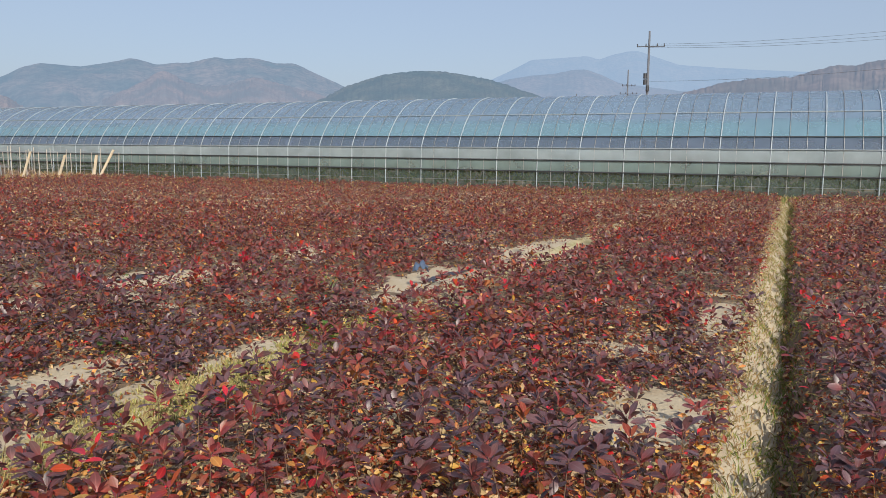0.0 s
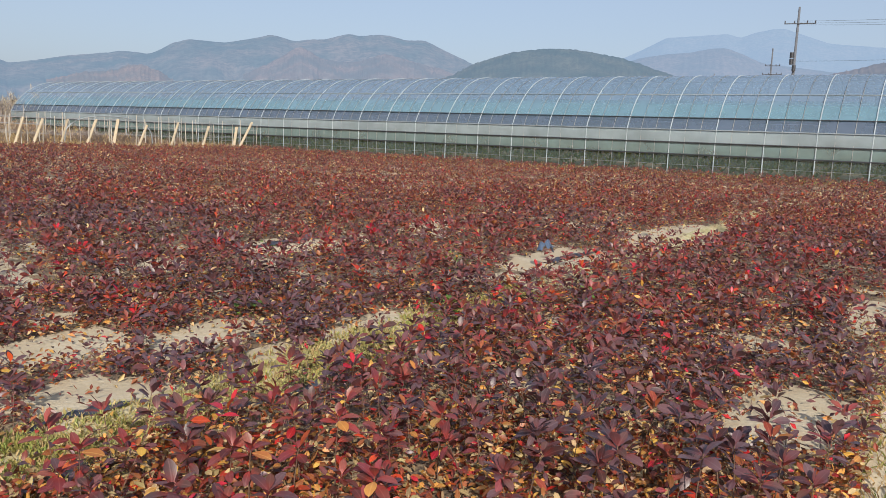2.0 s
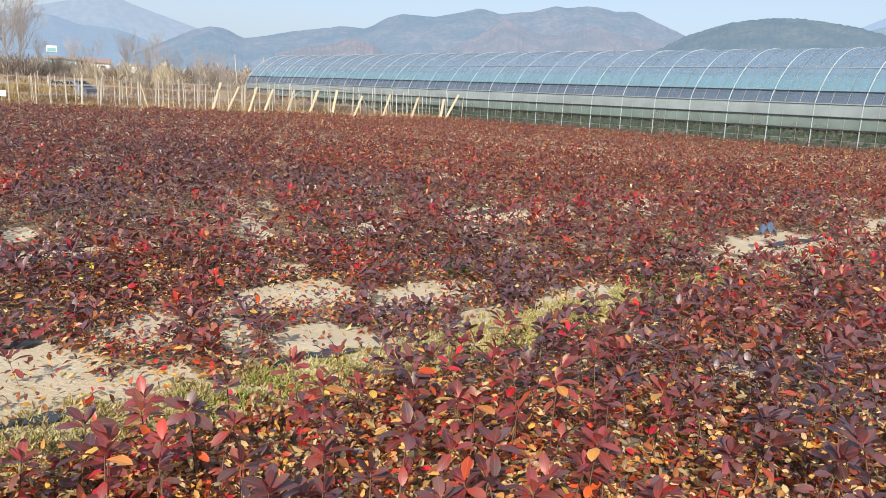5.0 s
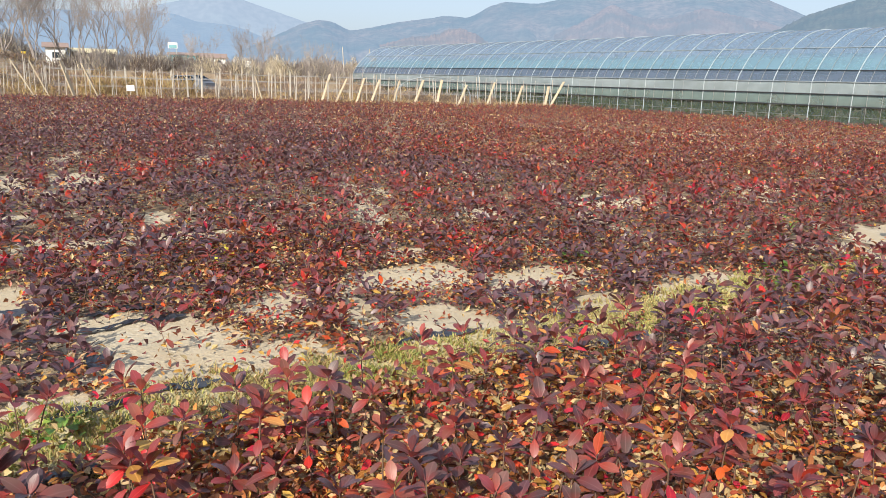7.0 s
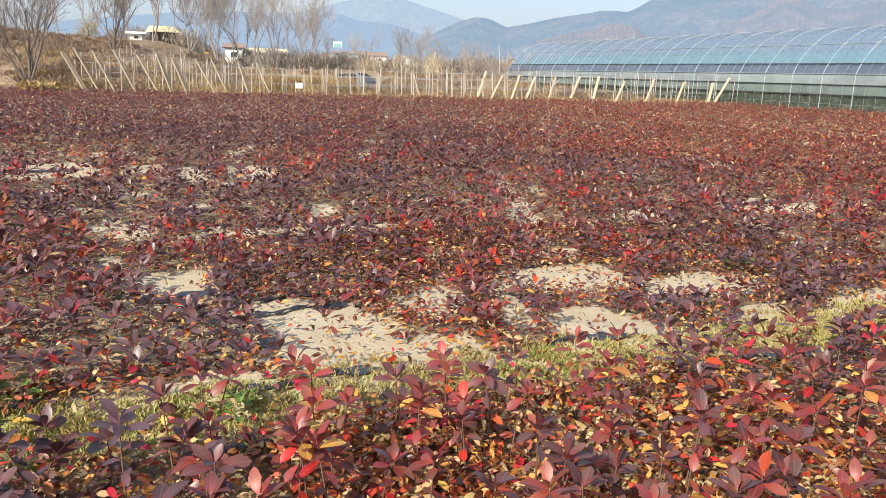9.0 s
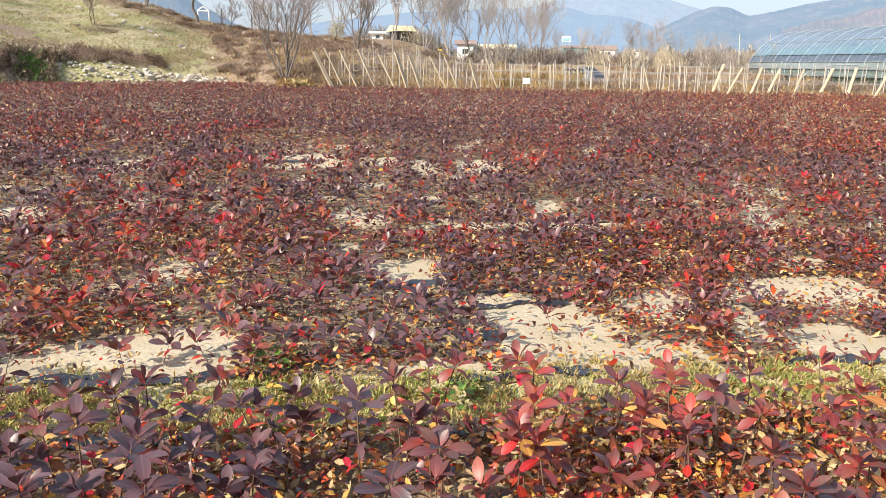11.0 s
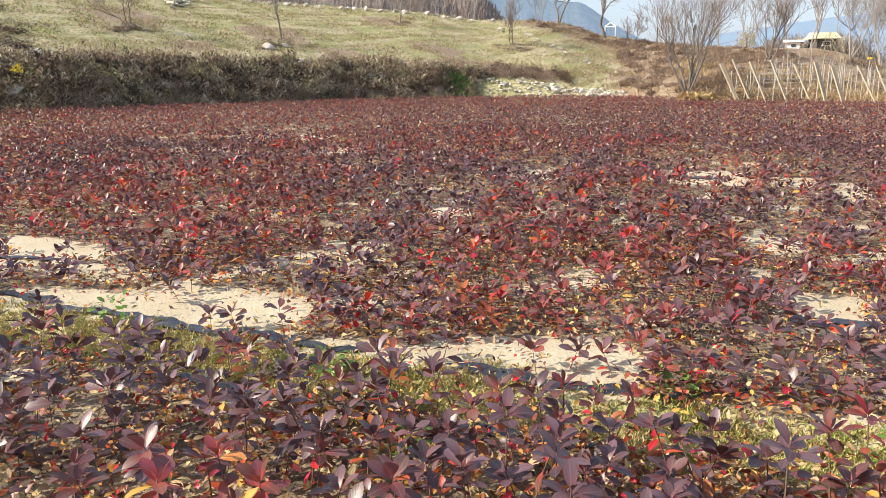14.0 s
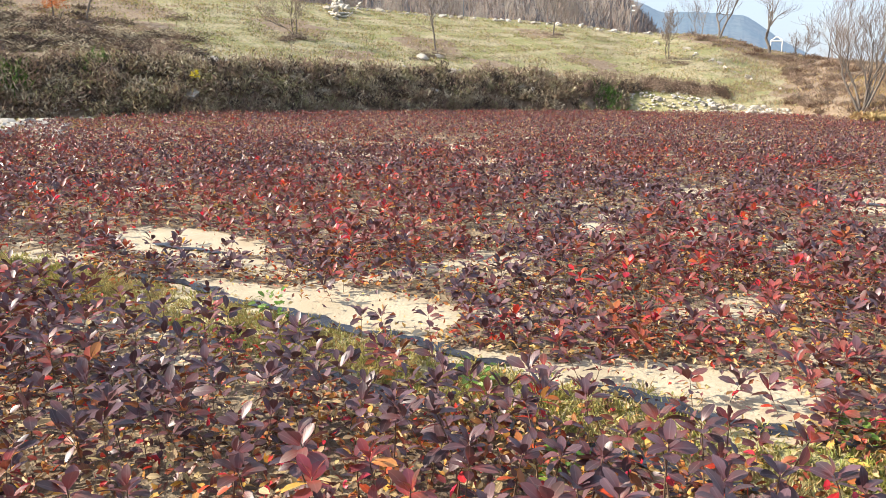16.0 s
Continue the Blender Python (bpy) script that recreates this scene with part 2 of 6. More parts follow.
# ---- building helpers ----
def mesh_object(name, verts, faces, mats, index=None, parent=None, smooth=False, uvs=None):
    me = bpy.data.meshes.new(name)
    me.from_pydata(verts, [], faces)
    for m in mats:
        me.materials.append(m)
    if index is not None:
        me.polygons.foreach_set("material_index", np.asarray(index, dtype=np.int32))
    if smooth:
        me.polygons.foreach_set("use_smooth", np.ones(len(me.polygons), dtype=bool))
    if uvs is not None:
        layer = me.uv_layers.new(name="UVMap")
        loops = np.empty(len(me.loops), dtype=np.int32)
        me.loops.foreach_get("vertex_index", loops)
        layer.data.foreach_set("uv", np.asarray(uvs, dtype=np.float32)[loops].ravel())
    me.update()
    ob = new(name, me)
    ob.parent = parent
    return ob


def part(name, bm, mat, parent, label=""):
    """Links a bmesh as one mesh object under a thing or a part."""
    me = bpy.data.meshes.new(name)
    bm.to_mesh(me)
    bm.free()
    me.materials.append(mat)
    ob = new(name, me)
    ob.parent = parent
    return tagged(ob, label)


def box(bm, x, y, z, sx, sy, sz, m=None, bevel=0.0):
    """A block centred at x, y, z."""
    made = bmesh.ops.create_cube(bm, size=1, matrix=(m or Matrix()) @ Matrix.Translation((x, y, z)) @ Matrix.Diagonal((sx, sy, sz, 1)))
    if bevel:
        edges = {e for v in made["verts"] for e in v.link_edges}
        bmesh.ops.bevel(bm, geom=list(edges), offset=bevel, segments=2, affect="EDGES")
    return bm


def rod(bm, a, b, r0, r1=None, sides=6):
    """A tapered round bar from a to b."""
    a, b = Vector(a), Vector(b)
    turn = (b - a).to_track_quat("Z", "Y").to_matrix().to_4x4()
    bmesh.ops.create_cone(bm, cap_ends=True, segments=sides, radius1=r0, radius2=r0 if r1 is None else r1, depth=(b - a).length,
                          matrix=Matrix.Translation((a + b) / 2) @ turn)
    return bm


def tubes(paths, sides=5):
    """Tapered tubes along polylines of (point, radius): verts and faces."""
    verts, faces = [], []
    for pts in paths:
        base = len(verts)
        for k, (p, r) in enumerate(pts):
            q = pts[min(k + 1, len(pts) - 1)][0] - pts[max(k - 1, 0)][0]
            a = q.orthogonal().normalized()
            b = q.normalized().cross(a)
            for s in range(sides):
                w = 2 * math.pi * s / sides
                verts.append(p + (a * math.cos(w) + b * math.sin(w)) * r)
        for k in range(len(pts) - 1):
            for s in range(sides):
                i, j = base + k * sides + s, base + k * sides + (s + 1) % sides
                faces.append((i, j, j + sides, i + sides))
    return verts, faces


def bearing(az, r):
    """The point at a bearing (degrees to the left of +y) and distance."""
    return -math.sin(radians(az)) * r, math.cos(radians(az)) * r


# ---- the plan ----
ROW = (0.411, 0.911)       # along the planted rows
ACROSS = (-0.911, 0.411)   # across them, to the left


def uv_xy(u, v):
    return u * ROW[0] + v * ACROSS[0], u * ROW[1] + v * ACROSS[1]


BORDER = [(30, 22), (-18, 43.6), (-42, 14.2), (-50, 13), (-51, 3), (-47, -4.5), (-40, -12), (-33.5, -17.5), (-25, -18.4), (-18.5, -15.2), (-14, -14.5),
          (-9, -14), (8, -14), (34, 8)]
FURROWS = [-3.5, 0.03, 3.5, 7.1, 10.6, 14.1]


def inside(x, y):
    """Whether points lie in the planted field."""
    hit = np.zeros(np.shape(x), dtype=bool)
    for (xa, ya), (xb, yb) in zip(BORDER, BORDER[1:] + BORDER[:1]):
        if ya != yb:
            hit ^= ((ya > y) != (yb > y)) & (x < (xb - xa) * (y - ya) / (yb - ya) + xa)
    return hit


def border_radius():
    out = []
    for az in range(-180, 180):
        dx, dy = bearing(az + 0.01, 1)
        best = 60.0
        for (xa, ya), (xb, yb) in zip(BORDER, BORDER[1:] + BORDER[:1]):
            ex, ey = xb - xa, yb - ya
            det = dx * -ey + ex * dy
            if abs(det) > 1e-9:
                s = (xa * -ey + ex * ya) / det
                k = (dx * ya - dy * xa) / det
                if s > 0 and 0 <= k <= 1:
                    best = min(best, s)
        out.append(best)
    return np.array(out)


RIM = border_radius()
FOOT = np.maximum(RIM, np.interp(np.arange(-180, 180), [110, 116, 150, 152], [0, 38, 36, 0]))   # foot of the bank
CREST_AZ = [58, 63, 67, 70, 75, 77, 80.2, 82, 86, 90, 98, 105, 115, 130, 142, 156]
CREST_EL = [0.0, 0.7, 1.4, 1.9, 2.4, 2.75, 3.75, 3.85, 3.95, 4.5, 5.0, 5.4, 6.2, 6.8, 6.0, 0.0]
RUN = 28.0                 # from the field's edge to the crest of the bank


def hump(d, w):
    return np.exp(-((d / w) ** 2))


def ground_z(x, y):
    """Height of the ground."""
    x, y = np.asarray(x, float), np.asarray(y, float)
    r = np.hypot(x, y)
    az = np.degrees(np.arctan2(-x, y))
    rim = np.interp(az, np.arange(-180, 180), FOOT, period=360)
    el = np.interp(az, CREST_AZ, CREST_EL, left=0, right=0)
    d = (r - rim) / RUN
    crest = np.where(el > 0, 1.55 * np.minimum(el / 0.7, 1) + (rim + RUN) * np.tan(np.radians(el)), 0)
    step = 1.15 * np.interp(az, [80, 90, 120, 140], [0, 1, 1, 0]) * np.interp(d * RUN, [0.4, 2.2], [0, 1])
    ramp = np.interp(d, [0.01, 0.04, 0.1, 0.3, 0.6, 1.0, 1.25, 3.0], [0, 0.09, 0.17, 0.36, 0.66, 1.0, 1.0, 0.6])
    bank = step * (1 - ramp) + crest * ramp
    v = x * ACROSS[0] + y * ACROSS[1]
    dig = np.zeros_like(x)
    for f in FURROWS:
        dig -= 0.34 * hump(v + 0.05 + 0.03 * np.sin(x * 2.1 + y * 2.9) + 0.02 * np.sin(y * 6.3), 0.155) if f == 0.03 else 0.07 * hump(v - f, 0.13)
    dig = np.where(r < 60, dig, 0) * np.interp(r - np.interp(az, np.arange(-180, 180), RIM, period=360), [-1, 0.5], [1, 0])
    far = np.interp(r, [400, 3000], [0, -6]) + np.interp(r, [56, 76, 160, 400], [0, 1.5, 3.0, 0]) * np.interp(az, [30, 40, 62, 70], [0, 1, 1, 0])
    return dig + bank + far


def rough(x, y, s, seed=0.0):
    """Cheap rolling noise in -1..1."""
    return (np.sin(x * s + 1.7 * np.sin(y * s * 0.7 + seed)) + np.sin(y * s * 1.13 + 2.1 * np.sin(x * s * 0.6 + seed * 1.3 + 1)) +
            np.sin((x + y) * s * 2.3 + seed)) / 3


def spread(stops):
    """Grid lines from (end, step) stops."""
    out = [stops[0][0]]
    for end, step in stops[1:]:
        k = max(1, round((end - out[-1]) / step))
        out += list(np.linspace(out[-1], end, k + 1)[1:])
    return np.array(out)


# thin spots: along the rows, across them, half length, half width
BARE_FIRST_BED = [(4.7, 0.68, 0.6, 0.32), (2.4, 0.6, 0.3, 0.2), (8.2, 0.55, 0.7, 0.2)]
BARE_SECOND_BED = [(-4.95, 4.02, 0.75, 0.26), (-3.95, 4.2, 0.75, 0.5), (-6.9, 5.05, 1.0, 0.5), (-5.6, 4.75, 0.5, 0.16), (-2.7, 3.82, 0.25, 0.17), (-2.1, 4.0, 0.22, 0.22), (-1.5, 4.14, 0.5, 0.4),
                   (-3.1, 4.74, 0.18, 0.14), (-4.0, 6.38, 0.24, 0.2), (-0.02, 5.72, 0.24, 0.42), (0.78, 4.25, 0.38, 0.72), (0.6, 5.0, 0.22, 0.16), (1.32, 3.9, 0.25, 0.26), (1.55, 4.84, 0.26, 0.16),
                   (2.46, 4.15, 0.24, 0.22), (2.85, 5.1, 0.5, 0.34), (3.75, 4.57, 0.5, 0.28), (2.4, 3.98, 0.35, 0.36), (0.06, 3.76, 0.22, 0.17), (3.7, 3.8, 0.3, 0.2)]
BARE_FAR_BEDS = [(4.45, 3.8, 0.24, 0.16), (4.95, 3.76, 0.38, 0.26), (7.35, 4.05, 0.3, 0.2), (9.0, 4.2, 1.1, 0.4), (12.6, 3.7, 1.9, 0.6), (-0.38, 7.82, 0.3, 0.3), (1.5, 7.42, 1.3, 0.15), (0.45, 9.0, 0.14, 0.22),
                 (-0.73, 9.1, 0.12, 0.22), (-3.88, 8.33, 0.25, 0.32), (-1.3, 12.75, 0.75, 0.9), (0.62, 11.85, 0.22, 0.85), (1.48, 11.85, 0.34, 0.95), (-0.2, 10.2, 0.16, 0.36), (-0.05, 12.6, 0.28, 0.5),
                 (7.25, 7.35, 0.75, 0.5), (10.8, 7.28, 0.65, 0.36), (5.24, 7.38, 0.24, 0.26), (3.3, 5.85, 0.16, 0.2), (-3.7, 11.9, 0.3, 0.5), (-8.9, 14.8, 0.5, 0.6), (-12.1, 17.7, 0.9, 0.9), (-12.2, 14.0, 0.8, 0.7)]


def thinness(x, y, grow=0.0):
    """How bare the ground lies, 0 to 1."""
    t = np.maximum(np.clip((rough(x, y, 1.7, 9.0) - 0.64) * 4, 0, 0.85), np.clip((rough(x, y, 3.7, 4.0) - 0.62) * 5, 0, 0.85)) * (np.hypot(x, y) > 4.6)
    u, v = x * ROW[0] + y * ROW[1], x * ACROSS[0] + y * ACROSS[1]
    ragged = 0.28 * rough(x, y, 7.0, 3.0) + 0.16 * rough(x, y, 17.0, 1.0)
    for cu, cv, a, b in BARE_FIRST_BED + BARE_SECOND_BED + BARE_FAR_BEDS:
        q = (np.abs(u - cu) / (a + grow)) ** 3 + (np.abs(v - cv) / (b + grow)) ** 3 + ragged
        t = np.maximum(t, np.clip((1.19 - q) * 2.2, 0, 1))
    return t


def build_ground():
    us = spread([(-4500, 0), (-900, 600), (-150, 90), (-45, 3), (-9, 0.7), (16, 0.16), (45, 0.8), (110, 3), (900, 90), (4500, 600)])
    vs = spread([(-4500, 0), (-900, 600), (-60, 60), (-6, 2), (-1, 0.14), (5.2, 0.07), (12, 0.14), (22, 0.4), (85, 0.8), (150, 4), (900, 90), (4500, 600)])
    uu, vv = np.meshgrid(us, vs, indexing="ij")
    x, y = uu * ROW[0] + vv * ACROSS[0], uu * ROW[1] + vv * ACROSS[1]
    z = ground_z(x, y)
    field = inside(x, y)
    z += np.where(field & (np.hypot(x, y) < 25), 0.014 * rough(x, y, 3.1) + 0.008 * rough(x, y, 9.3, 2.0), 0)
    z += np.where(~field & (np.hypot(x, y) < 120), 0.09 * rough(x, y, 0.9, 4.0) + 0.05 * rough(x, y, 2.7, 1.0), 0)
    nu, nv = len(us), len(vs)
    verts = np.stack([x, y, z], -1).reshape(-1, 3)
    i = (np.arange(nu - 1)[:, None] * nv + np.arange(nv - 1)[None, :]).ravel()
    faces = np.stack([i, i + nv, i + nv + 1, i + 1], -1)
    cx, cy = verts[faces, 0].mean(1), verts[faces, 1].mean(1)
    az, r = np.degrees(np.arctan2(-cx, cy)), np.hypot(cx, cy)
    rim = np.interp(az, np.arange(-180, 180), FOOT, period=360)
    d = r - rim
    kind = np.full(len(faces), 3)
    kind[(az > 76) & (az < 150)] = 1
    kind[(az > 62) & (az <= 76 + 3 * rough(cx, cy, 0.3))] = 2
    kind[(az > 70) & (az < 83) & (d > 12 + (az - 70) * 0.9)] = 2
    for a, b, w in ((110.6, 15, 2.6), (100.4, 12, 2.4), (92.5, 20, 2.2), (96, 6, 1.6), (106, 7, 1.5), (89, 9, 2.0)):
        px, py = bearing(a, float(np.interp(a, np.arange(-180, 180), FOOT)) + b)
        kind[np.hypot(cx - px, cy - py) + 0.9 * rough(cx, cy, 1.9, a) < w] = 2
    kind[(az > 86) & (az < 138) & (d < 4.3 + 0.5 * rough(cx, cy, 1.3))] = 2
    kind[(az > 118) & (d > 3) & (rough(cx, cy, 0.5, 3.0) > -0.3)] = 2
    field = inside(cx, cy)
    kind[field] = 0
    v = cx * ACROSS[0] + cy * ACROSS[1]
    cover = 0.5 - thinness(cx, cy, 0.06) + 0.14 * rough(cx, cy, 5.3, 2.0)
    kind[field & (cover > 0) & (np.abs(v - 0.15) > 0.2 + 0.05 * rough(cx, cy, 2.6, 5.0)) & (np.abs(v - 3.5) > 0.16)] = 4
    kind[(az > 112) & (az < 150) & (d < 1.0) & ~inside(cx, cy)] = 2
    kind[field & (np.abs(v - 3.5 - 0.04 * rough(cx, cy, 2.0, 1.0)) < 0.27 + 0.05 * rough(cx, cy, 5.0))] = 5
    tagged(mesh_object("ground", verts.tolist(), faces.tolist(), [SAND, TURF, SCRUB, STRAW, LITTER, MOSS], kind, smooth=True),
           "pale sandy soil with furrows, rising to a grassy bank", "ground", kind="structure")


build_ground()


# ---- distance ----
# glow, strength: bluish emission that stands in for haze before the woods
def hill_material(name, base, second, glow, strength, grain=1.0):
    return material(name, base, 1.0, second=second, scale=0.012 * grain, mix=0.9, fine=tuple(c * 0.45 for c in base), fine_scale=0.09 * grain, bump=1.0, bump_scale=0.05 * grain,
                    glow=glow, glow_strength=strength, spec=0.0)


def hill(name, label, dist, crest, mat, depth=0.35, bushy=0.6):
    """A wooded ridge whose crest runs through (bearing, height angle) at a distance."""
    az0, el0 = [c[0] for c in crest], [c[1] for c in crest]
    if az0[0] > az0[-1]:
        az0, el0 = az0[::-1], el0[::-1]
    azs = np.arange(az0[0], az0[-1], 0.09)
    el = np.interp(azs, az0, el0)
    soft = np.convolve(np.pad(el, 2, mode="edge"), np.ones(5) / 5, mode="valid")
    hs = [0.0, 0.12, 0.25, 0.38, 0.5, 0.61, 0.71, 0.8, 0.87, 0.93, 0.97, 1.0]
    rows = [(-depth * (1 - h ** 1.25), h) for h in hs] + [(depth * 0.5, 0.7), (depth, 0.0)]
    rng = np.random.default_rng(len(name) + int(dist))
    lump = np.convolve(rng.standard_normal(len(azs) + 6), np.ones(3) / 3, mode="same")[3:-3]
    top = 1.55 + dist * np.tan(np.radians(soft)) + dist * 0.00045 * bushy * lump
    verts, faces = [], []
    for j, (k, h) in enumerate(rows):
        jit = rng.standard_normal(len(azs)) * dist * 0.0007 * bushy
        for i, a in enumerate(azs):
            fold = 1 + 0.06 * math.sin(a * 1.1 + j * 0.9) + 0.04 * math.sin(a * 2.7 - j * 1.3)
            rr = dist * (1 + k * fold)
            px, py = bearing(a, rr)
            zz = top[i] * h + (jit[i] if 0 < h < 1 else 0)
            verts.append((px, py, zz - 6 * (h == 0)))
    n = len(azs)
    for j in range(len(rows) - 1):
        for i in range(n - 1):
            faces.append((j * n + i, j * n + i + 1, (j + 1) * n + i + 1, (j + 1) * n + i))
    return tagged(mesh_object(name, verts, faces, [mat], smooth=True), label, "hill", kind="structure")


# distance haze put into the hill materials as a faint blue glow
HAZE_GLOW = (0.38, 0.52, 0.72)
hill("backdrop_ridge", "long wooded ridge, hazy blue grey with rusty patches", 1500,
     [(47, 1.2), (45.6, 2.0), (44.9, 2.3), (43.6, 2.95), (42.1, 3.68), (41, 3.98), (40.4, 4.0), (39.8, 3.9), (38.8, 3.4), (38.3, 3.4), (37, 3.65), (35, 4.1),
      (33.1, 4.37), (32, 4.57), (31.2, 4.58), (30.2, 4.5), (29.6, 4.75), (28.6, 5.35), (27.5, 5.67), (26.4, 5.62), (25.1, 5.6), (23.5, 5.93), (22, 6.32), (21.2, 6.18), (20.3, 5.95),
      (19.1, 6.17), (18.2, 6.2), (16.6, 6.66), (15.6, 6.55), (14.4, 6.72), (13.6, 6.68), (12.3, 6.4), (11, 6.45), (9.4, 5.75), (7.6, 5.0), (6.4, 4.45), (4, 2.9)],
     hill_material("ridge_woods", (0.030, 0.046, 0.044), (0.110, 0.085, 0.070), HAZE_GLOW, 0.45))
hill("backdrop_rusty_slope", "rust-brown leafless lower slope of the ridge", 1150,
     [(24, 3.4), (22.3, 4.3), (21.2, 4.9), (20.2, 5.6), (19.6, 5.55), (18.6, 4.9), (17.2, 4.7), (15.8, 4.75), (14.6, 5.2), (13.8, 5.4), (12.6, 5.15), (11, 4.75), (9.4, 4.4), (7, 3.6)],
     hill_material("rusty_woods", (0.135, 0.100, 0.086), (0.060, 0.066, 0.066), HAZE_GLOW, 0.40, 1.4), bushy=1.6)
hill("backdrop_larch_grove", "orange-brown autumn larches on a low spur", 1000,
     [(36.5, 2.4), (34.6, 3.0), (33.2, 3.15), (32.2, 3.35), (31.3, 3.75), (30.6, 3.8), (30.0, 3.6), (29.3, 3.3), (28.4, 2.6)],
     hill_material("larch_woods", (0.170, 0.118, 0.092), (0.070, 0.076, 0.072), HAZE_GLOW, 0.36, 1.6), bushy=1.8)
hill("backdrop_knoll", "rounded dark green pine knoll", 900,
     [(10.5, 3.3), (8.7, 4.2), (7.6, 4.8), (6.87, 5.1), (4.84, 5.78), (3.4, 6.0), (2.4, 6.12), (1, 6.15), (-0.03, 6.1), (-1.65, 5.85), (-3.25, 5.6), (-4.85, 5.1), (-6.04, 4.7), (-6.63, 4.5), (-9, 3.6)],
     hill_material("knoll_pines", (0.026, 0.042, 0.032), (0.070, 0.072, 0.050), HAZE_GLOW, 0.34, 2.0), bushy=1.3)
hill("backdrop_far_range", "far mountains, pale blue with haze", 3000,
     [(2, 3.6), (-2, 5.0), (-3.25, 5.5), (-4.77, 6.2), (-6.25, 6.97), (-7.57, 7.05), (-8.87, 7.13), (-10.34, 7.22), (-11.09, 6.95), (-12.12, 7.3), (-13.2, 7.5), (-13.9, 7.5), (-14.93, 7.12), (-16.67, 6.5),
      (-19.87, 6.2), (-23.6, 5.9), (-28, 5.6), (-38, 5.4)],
     hill_material("far_range_woods", (0.040, 0.045, 0.040), (0.060, 0.055, 0.045), HAZE_GLOW, 0.72), bushy=0.3)
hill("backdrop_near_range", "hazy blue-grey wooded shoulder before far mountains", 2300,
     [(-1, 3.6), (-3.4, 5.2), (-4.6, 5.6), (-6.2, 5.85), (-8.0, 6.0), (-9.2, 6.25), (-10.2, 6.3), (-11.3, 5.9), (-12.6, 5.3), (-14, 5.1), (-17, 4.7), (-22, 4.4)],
     hill_material("near_range_woods", (0.050, 0.048, 0.046), (0.085, 0.066, 0.058), HAZE_GLOW, 0.56), bushy=0.5)
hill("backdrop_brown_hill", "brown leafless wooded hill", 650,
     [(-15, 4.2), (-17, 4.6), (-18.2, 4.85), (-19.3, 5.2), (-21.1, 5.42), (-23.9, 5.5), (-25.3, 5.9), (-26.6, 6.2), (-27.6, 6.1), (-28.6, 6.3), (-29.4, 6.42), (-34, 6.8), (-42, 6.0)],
     hill_material("brown_woods", (0.130, 0.092, 0.078), (0.060, 0.060, 0.052), HAZE_GLOW, 0.32), bushy=1.4)
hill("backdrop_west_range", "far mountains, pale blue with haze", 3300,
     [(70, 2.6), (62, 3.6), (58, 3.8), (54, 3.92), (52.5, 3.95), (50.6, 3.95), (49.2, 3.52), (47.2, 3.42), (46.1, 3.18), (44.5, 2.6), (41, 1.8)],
     hill_material("west_range_woods", (0.040, 0.045, 0.040), (0.050, 0.050, 0.042), HAZE_GLOW, 0.58, 0.5), bushy=0.3)
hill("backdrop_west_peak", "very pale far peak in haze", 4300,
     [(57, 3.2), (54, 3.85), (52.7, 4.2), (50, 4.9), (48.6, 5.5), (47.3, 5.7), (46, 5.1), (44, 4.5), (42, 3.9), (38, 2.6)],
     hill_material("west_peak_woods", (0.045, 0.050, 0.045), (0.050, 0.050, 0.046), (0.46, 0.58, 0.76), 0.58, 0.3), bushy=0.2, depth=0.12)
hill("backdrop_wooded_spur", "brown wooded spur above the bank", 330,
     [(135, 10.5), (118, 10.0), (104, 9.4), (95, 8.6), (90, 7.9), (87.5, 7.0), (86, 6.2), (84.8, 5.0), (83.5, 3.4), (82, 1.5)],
     hill_material("spur_woods", (0.150, 0.100, 0.075), (0.080, 0.070, 0.055), HAZE_GLOW, 0.07, 5.0), bushy=0.8)
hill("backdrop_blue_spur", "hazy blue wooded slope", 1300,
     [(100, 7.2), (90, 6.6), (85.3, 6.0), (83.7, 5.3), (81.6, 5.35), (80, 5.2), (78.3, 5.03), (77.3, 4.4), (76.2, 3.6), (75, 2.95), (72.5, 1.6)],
     hill_material("blue_spur_woods", (0.045, 0.060, 0.058), (0.080, 0.075, 0.062), HAZE_GLOW, 0.36), bushy=0.8)


# ---- greenhouse ----
GH_DIR = Vector((-0.9128, 0.4083, 0))
GH_OUT = Vector((-0.4083, -0.9128, 0))        # from the greenhouse towards the field
GH_DIST, GH_LEFT, GH_RIGHT = 33.6, 65.0, -32.0
GH_HALF, GH_EAVE, GH_TOP = 4.3, 2.0, 4.6
GH_BAY = 1.95


def gh_profile(k=26, lift=0.0):
    """The arch across: distance from the near wall and height."""
    out = [(0.0, 0.0), (0.0, GH_EAVE * 0.5), (0.02, GH_EAVE)]
    rise = GH_TOP - GH_EAVE
    radius = (GH_HALF**2 + rise**2) / (2 * rise)
    half = math.asin(GH_HALF / radius)
    for i in range(1, k + 1):
        w = half * (2 * i / k - 1)
        out.append((GH_HALF + radius * math.sin(w), GH_TOP - radius * (1 - math.cos(w))))
    out += [(2 * GH_HALF, GH_EAVE * 0.5), (2 * GH_HALF, 0.0)]
    return [(d, h) for d, h in out]


def gh_point(s, d, h, proud=0.0):
    p = GH_OUT * -(GH_DIST + d - proud) + GH_DIR * s
    return Vector((p.x, p.y, h))


